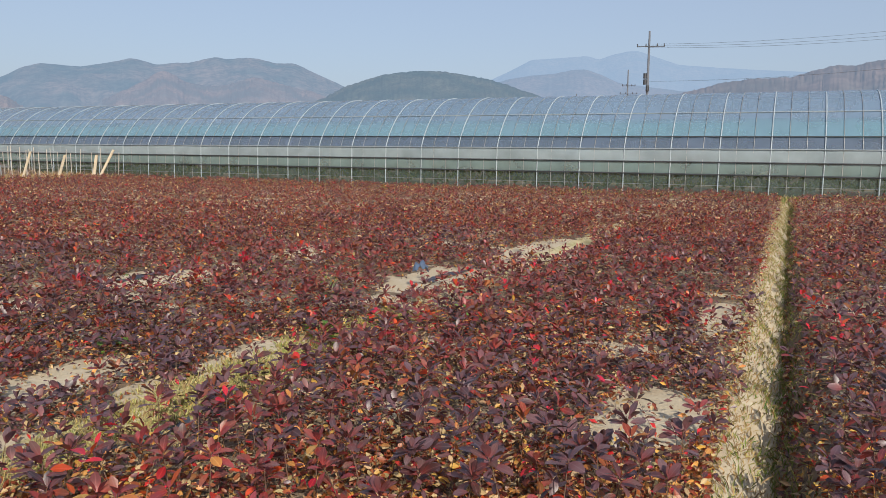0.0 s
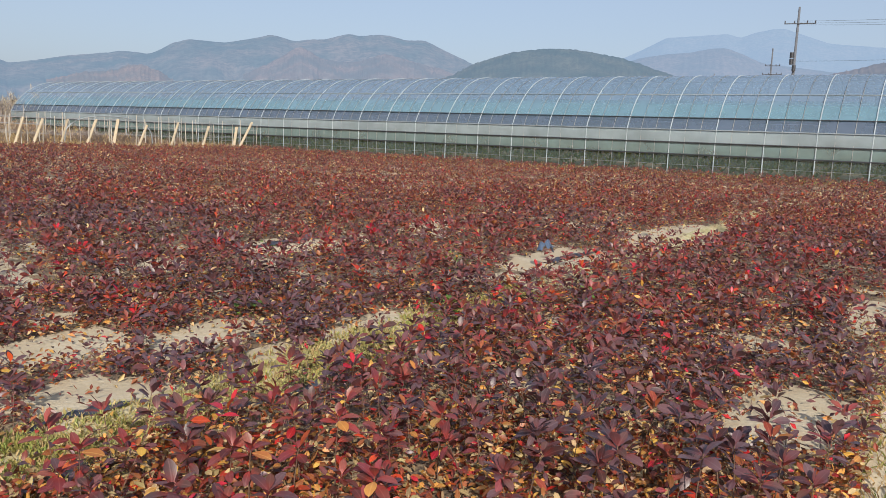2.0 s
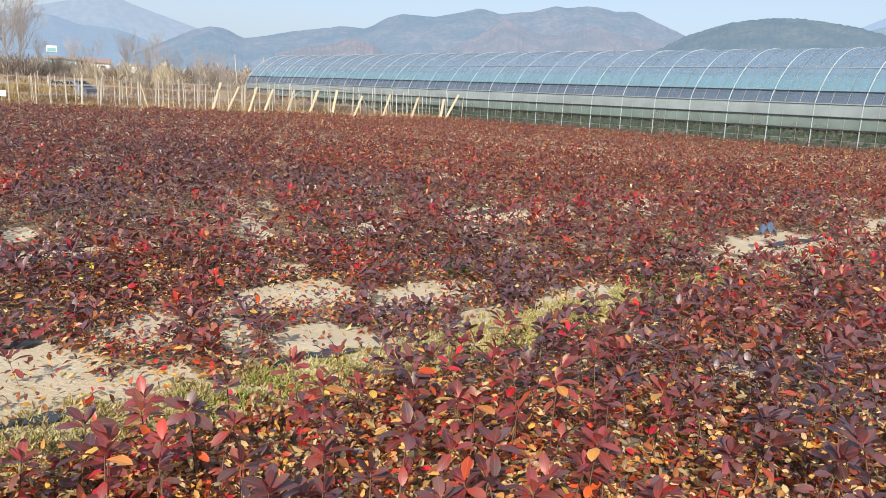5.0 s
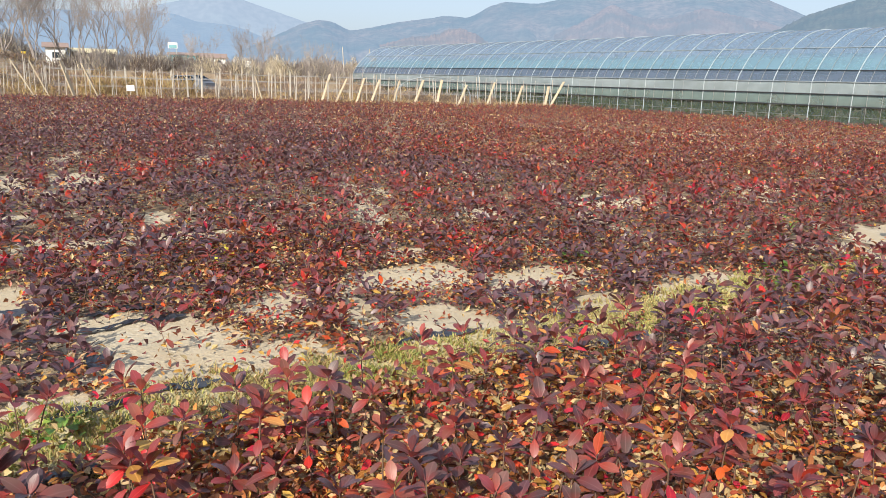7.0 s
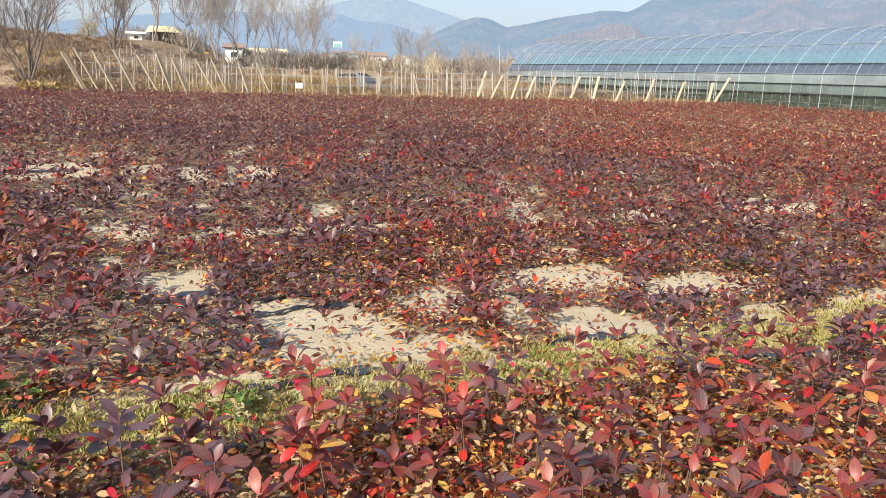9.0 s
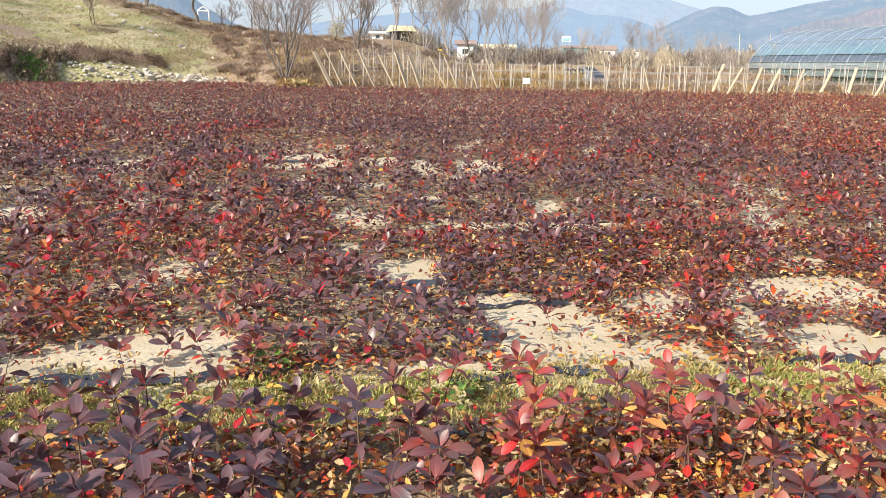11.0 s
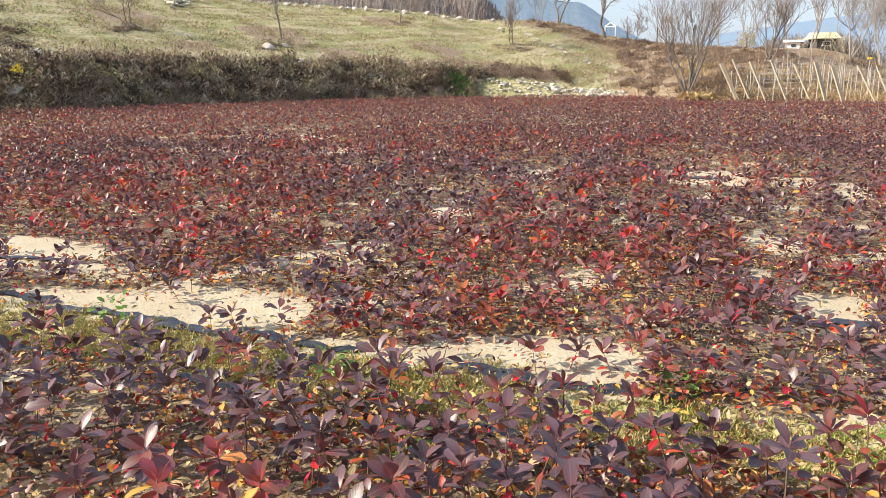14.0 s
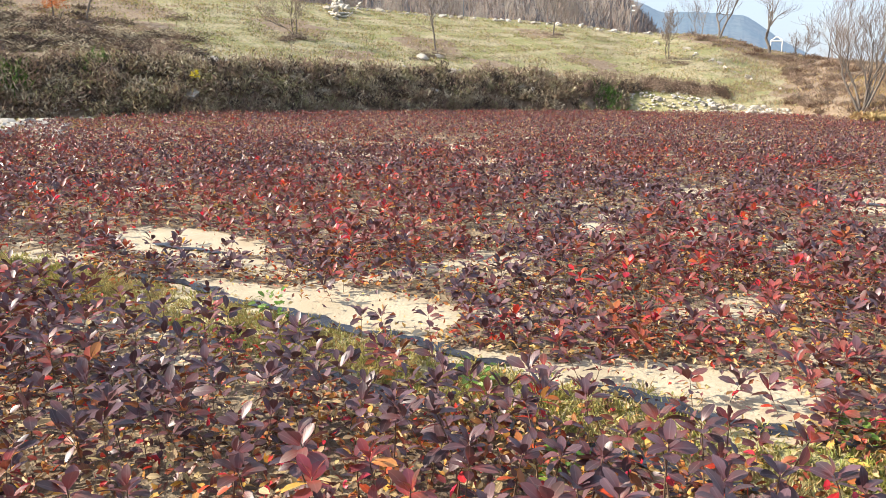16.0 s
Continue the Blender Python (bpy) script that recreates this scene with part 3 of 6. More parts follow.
def sheet(s0, s1, rows, step, sag=0.0):
    """A sheet along the greenhouse over rows of (distance in, height)."""
    k = max(1, round((s1 - s0) / step))
    verts, faces = [], []
    for i in range(k + 1):
        s = s0 + (s1 - s0) * i / k
        for j, (d, h) in enumerate(rows):
            w = sag * math.sin(s * 3.2 + j) + sag * 0.6 * math.sin(s * 0.9 + 2 * j)
            verts.append(gh_point(s, d + w, h + 0.3 * w))
    m = len(rows)
    for i in range(k):
        for j in range(m - 1):
            faces.append((i * m + j, (i + 1) * m + j, (i + 1) * m + j + 1, i * m + j + 1))
    return verts, faces


def build_greenhouse():
    gh = tagged(new("greenhouse"), "long arched plastic greenhouse with galvanised hoops", "greenhouse")
    prof = gh_profile()
    arch = [p for p in prof if p[1] >= 2.5]
    low = [(0.29, 2.52)] + [p for p in arch if p[1] < 3.55 and p[0] < GH_HALF]
    arch = [low[-1]] + [p for p in arch if p not in low]
    for n, rows, mat, label in (
            ("roof_film", arch, COVER, "clear plastic roof film"),
            ("lower_roof_film", low, film_material("teal_roof_film", (0.165, 0.265, 0.350), 0.40, cloud=0.08), "teal-tinted lower roof film"),
            ("vent_netting", [(0.29, 2.52), (0.15, 2.28), (0.0, 2.0)], NETTING, "dark blue netting along the vent"),
            ("side_curtain", [(-0.03, 2.0), (-0.06, 1.75), (-0.05, 1.47)], CURTAIN, "milky rolled side curtain"),
            ("lower_film", [(-0.02, 1.45), (-0.04, 1.2), (0.0, 0.95)], SKIRT, "greenish lower side film"),
            ("bottom_netting", [(0.03, 0.93), (0.02, 0.5), (0.03, 0.04)], film_material("green_bottom_netting", (0.065, 0.092, 0.080), 0.35, 0.2), "dark green netting above the ground"),
            ("far_side_film", [(2 * GH_HALF, GH_EAVE + 0.5), (2 * GH_HALF, 0.2)], SKIRT, "")):
        v, f = sheet(GH_RIGHT, GH_LEFT, rows, 0.65, 0.012)
        tagged(mesh_object(n, v, f, [mat], parent=gh, smooth=True), label)
    # hoops
    def hoop(r):
        pts = [(Vector((d, 0, h)), r) for d, h in prof]
        return tubes([pts], 6)
    meshes = []
    for r, n in ((0.023, "main_hoop"), (0.011, "hoop")):
        v, f = hoop(r)
        me = bpy.data.meshes.new(n)
        me.from_pydata(v, [], f)
        me.materials.append(HOOP if r > 0.02 else WIRE)
        meshes.append((n, me))
    k = int((GH_LEFT - GH_RIGHT) / (GH_BAY / 3))
    inward = -GH_OUT
    for i in range(k + 1):
        n, me = meshes[0] if i % 3 == 0 else meshes[1]
        o = new(n, me)
        p = gh_point(GH_LEFT - i * GH_BAY / 3, 0, 0, 0.07 if i % 3 == 0 else 0.06)
        o.matrix_world = Matrix(((inward.x, -inward.y, 0, p.x), (inward.y, inward.x, 0, p.y), (0, 0, 1, 0), (0, 0, 0, 1)))
        o.parent = gh
    # rails along
    for d, h, r, mat, n in ((-0.08, 2.0, 0.022, GALV, "eave_rail"), (-0.09, 1.46, 0.026, DARKSTEEL, "curtain_roll"), (-0.07, 0.95, 0.03, DARKSTEEL, "skirt_rail"),
                            (-0.05, 0.5, 0.007, WIRE, "base_rail"), (0.24, 2.52, 0.022, DARKSTEEL, "vent_roll"), (GH_HALF, GH_TOP - 0.06, 0.03, GALV, "ridge_rail"),
                            (1.25, 3.56, 0.02, GALV, "purlin"), (2.4, 4.18, 0.02, GALV, "purlin")):
        bm = bmesh.new()
        a, b = gh_point(GH_RIGHT, d, h), gh_point(GH_LEFT, d, h)
        rod(bm, a, b, r, sides=6)
        part(n, bm, mat, gh)
    # inner thermal sheet and crop rows seen through the film
    v, f = sheet(GH_RIGHT, GH_LEFT, [(0.8, 2.5), (1.6, 3.1), (GH_HALF, 3.35), (7.0, 3.1), (7.8, 2.5)], 1.3, 0.03)
    tagged(mesh_object("inner_sheet", v, f, [film_material("inner_teal_sheet", (0.22, 0.46, 0.47), 0.2, 0.04)], parent=gh, smooth=True), "teal inner thermal sheet")
    for d in (1.6, 3.4, 5.6):
        rng = np.random.default_rng(int(d * 10))
        v, f = [], []
        for s in np.arange(GH_RIGHT + 1, GH_LEFT - 1, 0.22):
            c = gh_point(s + rng.uniform(-0.1, 0.1), d + rng.uniform(-0.35, 0.35), rng.uniform(0.15, 0.75))
            for q in range(5):
                a = rng.uniform(0, 6.28)
                w, hh = rng.uniform(0.08, 0.2), rng.uniform(0.1, 0.3)
                b = len(v)
                v += [c + Vector((0, 0, -0.05)), c + Vector((w * math.cos(a + 0.5), w * math.sin(a + 0.5), hh * 0.5)), c + Vector((1.7 * w * math.cos(a), 1.7 * w * math.sin(a), hh)),
                      c + Vector((w * math.cos(a - 0.5), w * math.sin(a - 0.5), hh * 0.5))]
                f.append((b, b + 1, b + 2, b + 3))
        tagged(mesh_object("crop_row", v, f, [BLADE], parent=None), "low green crop row inside the greenhouse", "crop", kind="stuff")
    # end frame: posts and cross bar at both ends
    for s in (GH_LEFT, GH_RIGHT):
        for d in (2.4, 4.7, 7.0):
            bm = bmesh.new()
            h = GH_EAVE + (GH_TOP - GH_EAVE) * (1 - (1 - d / GH_HALF) ** 2)
            rod(bm, gh_point(s, d, 0), gh_point(s, d, h), 0.03)
            part("end_post", bm, GALV, gh)
        v, f = [], []
        pts = gh_profile()
        v = [gh_point(s, d, h) for d, h in pts]
        tagged(mesh_object("end_film", v, [tuple(range(len(v)))], [COVER], parent=gh), "plastic end wall")


build_greenhouse()


# ---- the planted field ----
# tints: places along and across the rows where plum or red prevails
PLUM = [(6.37, 9.44), (5.66, 10.02), (11.59, 5.72), (4.33, 3.9), (2.64, 4.4), (3.21, 1.54), (5.73, 0.96), (4.31, 4.6), (3.8, 0.9), (1.41, 15.12), (5.58, 14.93), (0.46, 9.4), (1.73, 8.94), (0.58, 5.59), (-0.03, 4.5),
        (2.41, 9.77), (4.7, 4.7), (6.32, 8.46), (0.79, 18.05), (-4.76, 10.01), (-3.34, 8.64), (2.19, 17.76), (-0.67, 8.43), (2.47, 8.67), (0.29, 4.97), (-3.0, 4.81), (-1.39, 2.47), (-0.55, 2.49), (-5.42, 4.41),
        (-4.0, 8.58), (-2.84, 8.19), (-5.52, 27.66), (-3.75, 4.79), (-3.58, 12.29), (-0.34, 8.9), (-3.3, 2.67), (-3.26, 2.1), (-11.41, 11.84), (-2.3, 2.7)]
RED = [(4.83, 1.78), (3.59, 2.14), (4.11, 7.31), (6.71, 1.83), (6.2, 5.81), (2.53, 1.78), (8.47, 6.44), (5.05, 1.4), (2.81, 6.89), (9.8, 11.99), (2.16, 5.26), (0.99, 4.6), (1.71, 4.3), (2.04, 2.4), (2.66, 2.31),
       (0.27, 6.32), (1.89, 11.25), (8.24, 7.17), (-2.16, 6.99), (-1.79, 9.72), (-2.03, 5.64), (-1.2, 4.8), (-1.8, 4.6), (1.53, 5.17), (2.71, 7.03), (-5.36, 15.22), (0.3, 2.89), (0.9, 4.8), (-7.62, 6.79), (-7.09, 8.21),
       (-5.22, 6.61), (-1.9, 4.6), (-1.99, 6.08), (-2.17, 9.48), (-1.12, 4.8), (-8.43, 13.36), (-8.13, 6.04)]
# broad tints: bearing, distance, radius, shift towards plum (+) or red (-)
TINT = [(112, 9, 2.5, -0.3), (25, 12, 4, -0.3), (-5, 9, 3, -0.35), (-15, 14, 5, -0.4), (30, 30, 12, -0.35), (5, 22, 8, -0.4), (60, 28, 12, 0.45), (85, 26, 8, 0.4), (110, 22, 7, -0.25), (100, 16, 4, 0.2)]


def plumness(x, y):
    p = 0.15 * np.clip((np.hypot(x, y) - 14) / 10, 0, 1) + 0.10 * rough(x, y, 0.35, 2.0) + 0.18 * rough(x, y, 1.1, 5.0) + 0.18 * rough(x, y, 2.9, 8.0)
    for az, far, r, s in TINT:
        cx, cy = bearing(az, far)
        p += s * np.exp(-((x - cx) ** 2 + (y - cy) ** 2) / r**2)
    for spots, s in ((PLUM, 0.75), (RED, -0.7)):
        most = np.zeros_like(p)
        for u, v in spots:
            cx, cy = uv_xy(u, v)
            r = 0.25 + 0.1 * math.hypot(u, v)
            most = np.maximum(most, np.exp(-((x - cx) ** 2 + (y - cy) ** 2) / r**2))
        p += s * most
    return p


def sprout_places(r0, r1, gap, seed, az0=-42, az1=142):
    """Where seedlings stand between two distances, in rows."""
    rng = np.random.default_rng(seed)
    us, vs = np.arange(-r1, r1, gap), np.arange(-r1, r1, gap)
    uu, vv = np.meshgrid(us, vs)
    uu = (uu + rng.uniform(-0.42, 0.42, uu.shape) * gap).ravel()
    vv = (vv + rng.uniform(-0.36, 0.36, vv.shape) * gap).ravel()
    x, y = uu * ROW[0] + vv * ACROSS[0], uu * ROW[1] + vv * ACROSS[1]
    r, az = np.hypot(x, y), np.degrees(np.arctan2(-x, y))
    keep = (r >= r0) & (r < r1) & inside(x, y) & (((az > az0) & (az < az1)) | (r < 5))
    lane = np.ones_like(vv)
    for f in FURROWS:
        wide = np.where(vv > f, 0.25 + 0.12 * rough(x, y, 2.2, 5.0), 0.18) if f == 0.03 else (np.where(uu < 4.5, np.where(uu < 2.0, 0.31, 0.2) + 0.05 * rough(x, y, 2.6, 2.0), 0.05) if f == 3.5 else 0.06)
        lane = np.minimum(lane, np.clip((np.abs(vv - f) - wide) / 0.08, 0.0 if f == 0.03 else 0.12, 1))
    lane = np.where(vv < -0.2, 0.85 * lane, lane)
    chance = lane * (1 - 0.92 * np.maximum(thinness(x, y), 0.85 * thinness(x * 1.06, y * 1.06))) * (np.interp(r, [3.0, 4.0, 6.5], [0.74, 0.74, 0.9]) + 0.16 * rough(x, y, 0.9, 1.0) + 0.5 * rough(x, y, 4.6, 6.0))
    keep &= rng.uniform(0, 1, len(x)) < chance
    return x[keep], y[keep]


def pick_tints(rng, p):
    """Material numbers for leaves by how plum-coloured their spot is."""
    cuts = np.stack([0.42 + 0.75 * p, 0.73 + 0.38 * p, 0.91 + 0.10 * p, 0.95 + 0.04 * p, 0.99 + 0.02 * p], -1).clip(0.05, 0.995)
    w = rng.uniform(0, 1, len(p))
    return (w[:, None] > cuts).sum(1)


def blades_to_mesh(place, az, pitch, roll, length, width, rows, curl):
    """Leaves as folded, curved surfaces. rows: 1 (two halves) to 3 cross rows."""
    n = len(az)
    ca, sa, cp, sp = np.cos(az), np.sin(az), np.cos(pitch), np.sin(pitch)
    ahead = np.stack([ca * cp, sa * cp, sp], -1)
    side = np.stack([-sa, ca, 0 * ca], -1)
    up = np.cross(ahead, side)
    side, up = side * np.cos(roll)[:, None] + up * np.sin(roll)[:, None], up * np.cos(roll)[:, None] - side * np.sin(roll)[:, None]
    prof = {1: [(0.55, 1.0)], 2: [(0.33, 0.8), (0.73, 0.9)], 3: [(0.2, 0.5), (0.52, 0.98), (0.84, 0.7)], 4: [(0.14, 0.34), (0.4, 0.86), (0.67, 1.0), (0.89, 0.6)]}[rows]
    pts, uv = [place], [(0.0, 0.0)]
    for s, w in prof:
        mid = place + ahead * (s * length)[:, None] - up * (curl * s * s * length)[:, None]
        lift = up * (0.22 * w * width)[:, None]
        if rows > 1:
            pts.append(mid)
            uv.append((s, 0.0))
        pts += [mid + side * (w * width)[:, None] + lift, mid - side * (w * width)[:, None] + lift]
        uv += [(s, w), (s, -w)]
    pts.append(place + ahead * length[:, None] - up * (curl * length)[:, None])
    uv.append((1.0, 0.0))
    k = len(pts)
    verts = np.stack(pts, 1).reshape(-1, 3)
    if rows == 1:
        tri = [(0, 1, 3), (0, 3, 2)]
        quad = []
    else:
        tri, quad = [(0, 2, 1), (0, 1, 3)], []
        for r in range(rows - 1):
            a = 1 + 3 * r
            quad += [(a, a + 1, a + 4, a + 3), (a, a + 3, a + 5, a + 2)]
        a = 1 + 3 * (rows - 1)
        tri += [(a, a + 1, k - 1), (a, k - 1, a + 2)]
    base = (np.arange(n) * k)[:, None, None]
    return verts, tri, quad, base, k, np.tile(np.array(uv), (n, 1))


def leaf_object(name, place, az, pitch, roll, length, width, tint, rows=1, curl=0.2, mats=LEAF, parent=None):
    verts, tri, quad, base, k, uv = blades_to_mesh(place, az, pitch, roll, length, width, rows, np.broadcast_to(curl, az.shape))
    faces, idx = [], []
    if tri:
        t = (np.array(tri)[None] + base).reshape(-1, 3)
        faces += t.tolist()
        idx.append(np.repeat(tint, len(tri)))
    if quad:
        q = (np.array(quad)[None] + base).reshape(-1, 4)
        faces += q.tolist()
        idx.append(np.repeat(tint, len(quad)))
    return mesh_object(name, verts.tolist(), faces, mats, np.concatenate(idx), parent=parent, smooth=rows > 1, uvs=uv)


def leaf_sets(x, y, tall, many, rng, size=1.0, dull=0.0):
    """Leaf places and turns for seedlings at x, y: a rosette on top and looser leaves below."""
    n = len(x)
    z0 = ground_z(x, y)
    out = []
    turn = rng.uniform(0, 6.28, n)
    lean_x, lean_y = rng.normal(0, 0.09, n), rng.normal(0, 0.09, n)
    p = plumness(x, y) + rng.normal(0, 0.09, n)
    own = np.minimum(pick_tints(rng, p + 0.08), 4)
    away, side = np.hypot(x, y), np.degrees(np.arctan2(-x, y))
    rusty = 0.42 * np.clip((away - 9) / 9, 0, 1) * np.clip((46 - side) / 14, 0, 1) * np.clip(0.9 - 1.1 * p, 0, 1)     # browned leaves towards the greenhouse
    for j in range(many):
        f = j / max(1, many - 1)                      # 0 top, 1 lowest
        top = f < 0.58
        h = tall * ((1.0 - 0.22 * f) if top else (0.95 - 1.35 * (f - 0.45))) + rng.normal(0, 0.012, n)
        az = turn + j * 2.4 + rng.normal(0, 0.25, n)
        pitch = np.radians((62 - 95 * f if top else 4.0) + rng.normal(0, 16, n))
        ln = size * rng.uniform(0.058, 0.090, n) * (0.84 + 0.6 * f if top else 1.15 - 0.45 * f)
        pos = np.stack([x + lean_x * h / 0.3 + 0.012 * np.cos(az), y + lean_y * h / 0.3 + 0.012 * np.sin(az), z0 + np.maximum(h, 0.03)], -1)
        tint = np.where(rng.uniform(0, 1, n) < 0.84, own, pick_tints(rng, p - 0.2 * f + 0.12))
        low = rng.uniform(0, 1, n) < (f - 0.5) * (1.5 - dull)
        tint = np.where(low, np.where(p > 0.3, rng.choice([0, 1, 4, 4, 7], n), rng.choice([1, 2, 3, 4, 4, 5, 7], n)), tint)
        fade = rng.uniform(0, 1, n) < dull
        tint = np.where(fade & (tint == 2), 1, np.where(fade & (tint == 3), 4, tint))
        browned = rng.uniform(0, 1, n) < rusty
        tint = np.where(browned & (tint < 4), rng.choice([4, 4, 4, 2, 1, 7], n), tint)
        # beyond 13 m lighter tints are mixed in, standing in for air haze
        hazed = rng.uniform(0, 1, n) < 0.34 * np.clip((away - 13) / 8, 0, 1)
        tint = np.where(hazed, rng.choice([1, 2, 4, 2, 7], n), tint)
        out.append((pos, az, pitch, rng.normal(0, 0.35, n), ln, ln * rng.uniform(0.22, 0.29, n), tint))
    return [np.concatenate(c) for c in zip(*out)], (lean_x, lean_y, z0)


def seedling_band(r0, r1, gap, many, rows, size, seed, dull=0.0):
    rng = np.random.default_rng(seed + 50)
    x, y = sprout_places(r0, r1, gap, seed) if gap else near_places()[1]
    size = size * (1 + 0.08 * np.clip((np.degrees(np.arctan2(-x, y)) - 60) / 15, 0, 1))
    tall = rng.uniform(0.22, 0.42, len(x)) * np.interp(np.hypot(x, y), [3, 5], [1.0, 0.92]) * (0.95 + 0.2 * rough(x, y, 0.7, 7.0)) * (1 - 0.45 * thinness(x, y, 0.5))
    (pos, az, pitch, roll, ln, wd, tint), (lx, ly, z0) = leaf_sets(x, y, tall, many, rng, size, dull)
    ob = leaf_object("seedlings", pos, az, pitch, roll, ln, wd, tint, rows)
    tagged(ob, "dense red and plum autumn shrub seedlings in a field", "seedlings", kind="stuff")
    if rows > 1:
        # thin stems
        s = 0.0025
        v, f = [], []
        for i in range(len(x)):
            b = len(v)
            tx, ty = x[i] + lx[i] * tall[i] / 0.3, y[i] + ly[i] * tall[i] / 0.3
            for q in range(3):
                w = q * 2.094
                v += [(x[i] + s * math.cos(w), y[i] + s * math.sin(w), z0[i] - 0.02), (tx + s * 0.6 * math.cos(w), ty + s * 0.6 * math.sin(w), z0[i] + tall[i])]
            for q in range(3):
                c = (q + 1) % 3
                f.append((b + 2 * q, b + 2 * c, b + 2 * c + 1, b + 2 * q + 1))
        tagged(mesh_object("seedling_stems", v, f, [STEM]), "thin woody stems of the shrub seedlings", "stems", kind="stuff")


NEAR = 3.3


def near_places():
    """Seedlings within reach of the path: the 300 in the open ring are single things, the others stay in the mass."""
    x, y = sprout_places(0.5, NEAR, 0.182, 5)
    r, az = np.hypot(x, y), np.degrees(np.arctan2(-x, y))
    order = np.argsort(np.where((az > -34) & (az < 134), -r, 100 + r))
    first, rest = order[:300], order[300:]
    return (x[first], y[first]), (x[rest], y[rest])


def build_near_seedlings():
    """The seedlings round the path, each with its stem and single leaves."""
    rng = np.random.default_rng(11)
    kinds = []
    leaf_meshes = []
    for t in range(6):
        row = []
        for c in (0.12, 0.3, 0.5):
            v, tri, quad, base, k, uv = blades_to_mesh(np.zeros((1, 3)), np.zeros(1), np.zeros(1), np.zeros(1), np.ones(1), np.full(1, 0.255), 4, np.full(1, c))
            me = bpy.data.meshes.new("leaf")
            me.from_pydata(v.tolist(), [], [tuple(q) for q in tri] + [tuple(q) for q in quad])
            me.materials.append(LEAF[t])
            lay = me.uv_layers.new(name="UVMap")
            for loop in me.loops:
                lay.data[loop.index].uv = uv[loop.vertex_index]
            me.polygons.foreach_set("use_smooth", np.ones(len(me.polygons), dtype=bool))
            row.append(me)
        leaf_meshes.append(row)
    for k in range(14):
        h = 0.21 + 0.0145 * k
        plum = (0.45, 0.1, -0.35)[k % 3]
        lean = rng.normal(0, 0.03, 2)
        pts = [(Vector((lean[0] * s * s, lean[1] * s * s, h * s)), 0.0042 - 0.0022 * s) for s in (0, 0.3, 0.6, 0.85, 1.0)]
        v, f = tubes([pts], 5)
        stem = mesh_object("shrub_seedling", v, f, [STEM], smooth=True)
        many = 13 + k % 4
        turn = rng.uniform(0, 6.28)
        for j in range(many):
            fr = j / (many - 1)
            s = (1.0 - 0.16 * fr) if fr < 0.6 else 0.95 - 1.1 * (fr - 0.5)
            s = max(s, 0.2)
            tint = (0, 1, 2)[k % 3] if rng.uniform() < 0.75 else int(pick_tints(rng, np.array([plum - 0.25 * fr + 0.1]))[0])
            if rng.uniform() < (fr - 0.55) * 1.6:
                tint = int(rng.choice([3, 3, 4, 2, 4]))
            ln = rng.uniform(0.058, 0.092) * (0.84 + 0.6 * fr if fr < 0.58 else 1.15 - 0.4 * fr)
            leaf = new("leaf", leaf_meshes[tint][int(rng.integers(3))])
            leaf.parent = stem
            pitch = (62 - 95 * fr if fr < 0.6 else -4.0) + rng.normal(0, 14)
            leaf.matrix_basis = (pose(lean[0] * s * s, lean[1] * s * s, h * s) @ pose(0, 0, 0, 0, 0, math.degrees(turn) + j * 137.5 + rng.normal(0, 12)) @
                                 pose(0.004, 0, 0, 0, -pitch, 0) @ pose(0, 0, 0, rng.normal(0, 18), 0, 0) @ Matrix.Diagonal((ln, ln, ln, 1)))
        kinds.append(stem)
    x, y = near_places()[0]
    z = ground_z(x, y)
    p = plumness(x, y) + rng.normal(0, 0.25, len(x))
    used = set()
    words = {0: "plum-brown leafed shrub seedling in sandy soil", 1: "wine-red leafed shrub seedling in sandy soil", 2: "bright red leafed shrub seedling in sandy soil"}
    for i in range(len(x)):
        g = 0 if p[i] > 0.34 else (1 if p[i] > -0.12 else 2)
        k = int(rng.integers(5)) * 3 + g
        k = k if k < 14 else k - 3
        m = pose(x[i], y[i], z[i] - 0.01, rng.normal(0, 4), rng.normal(0, 4), rng.uniform(0, 360))
        if x[i] < -1.6 * y[i]:                          # the plum bed stands fuller
            m = m @ Matrix.Scale(1.06, 4)
        if k in used:
            ob = copy_thing(kinds[k], m)
        else:
            ob = kinds[k]
            ob.matrix_basis = m
            used.add(k)
        tagged(ob, words[g], "seedling", "shrub seedlings in the field")
    for k, ob in enumerate(kinds):
        if k not in used:
            for c in list(ob.children):
                bpy.data.objects.remove(c)
            bpy.data.objects.remove(ob)


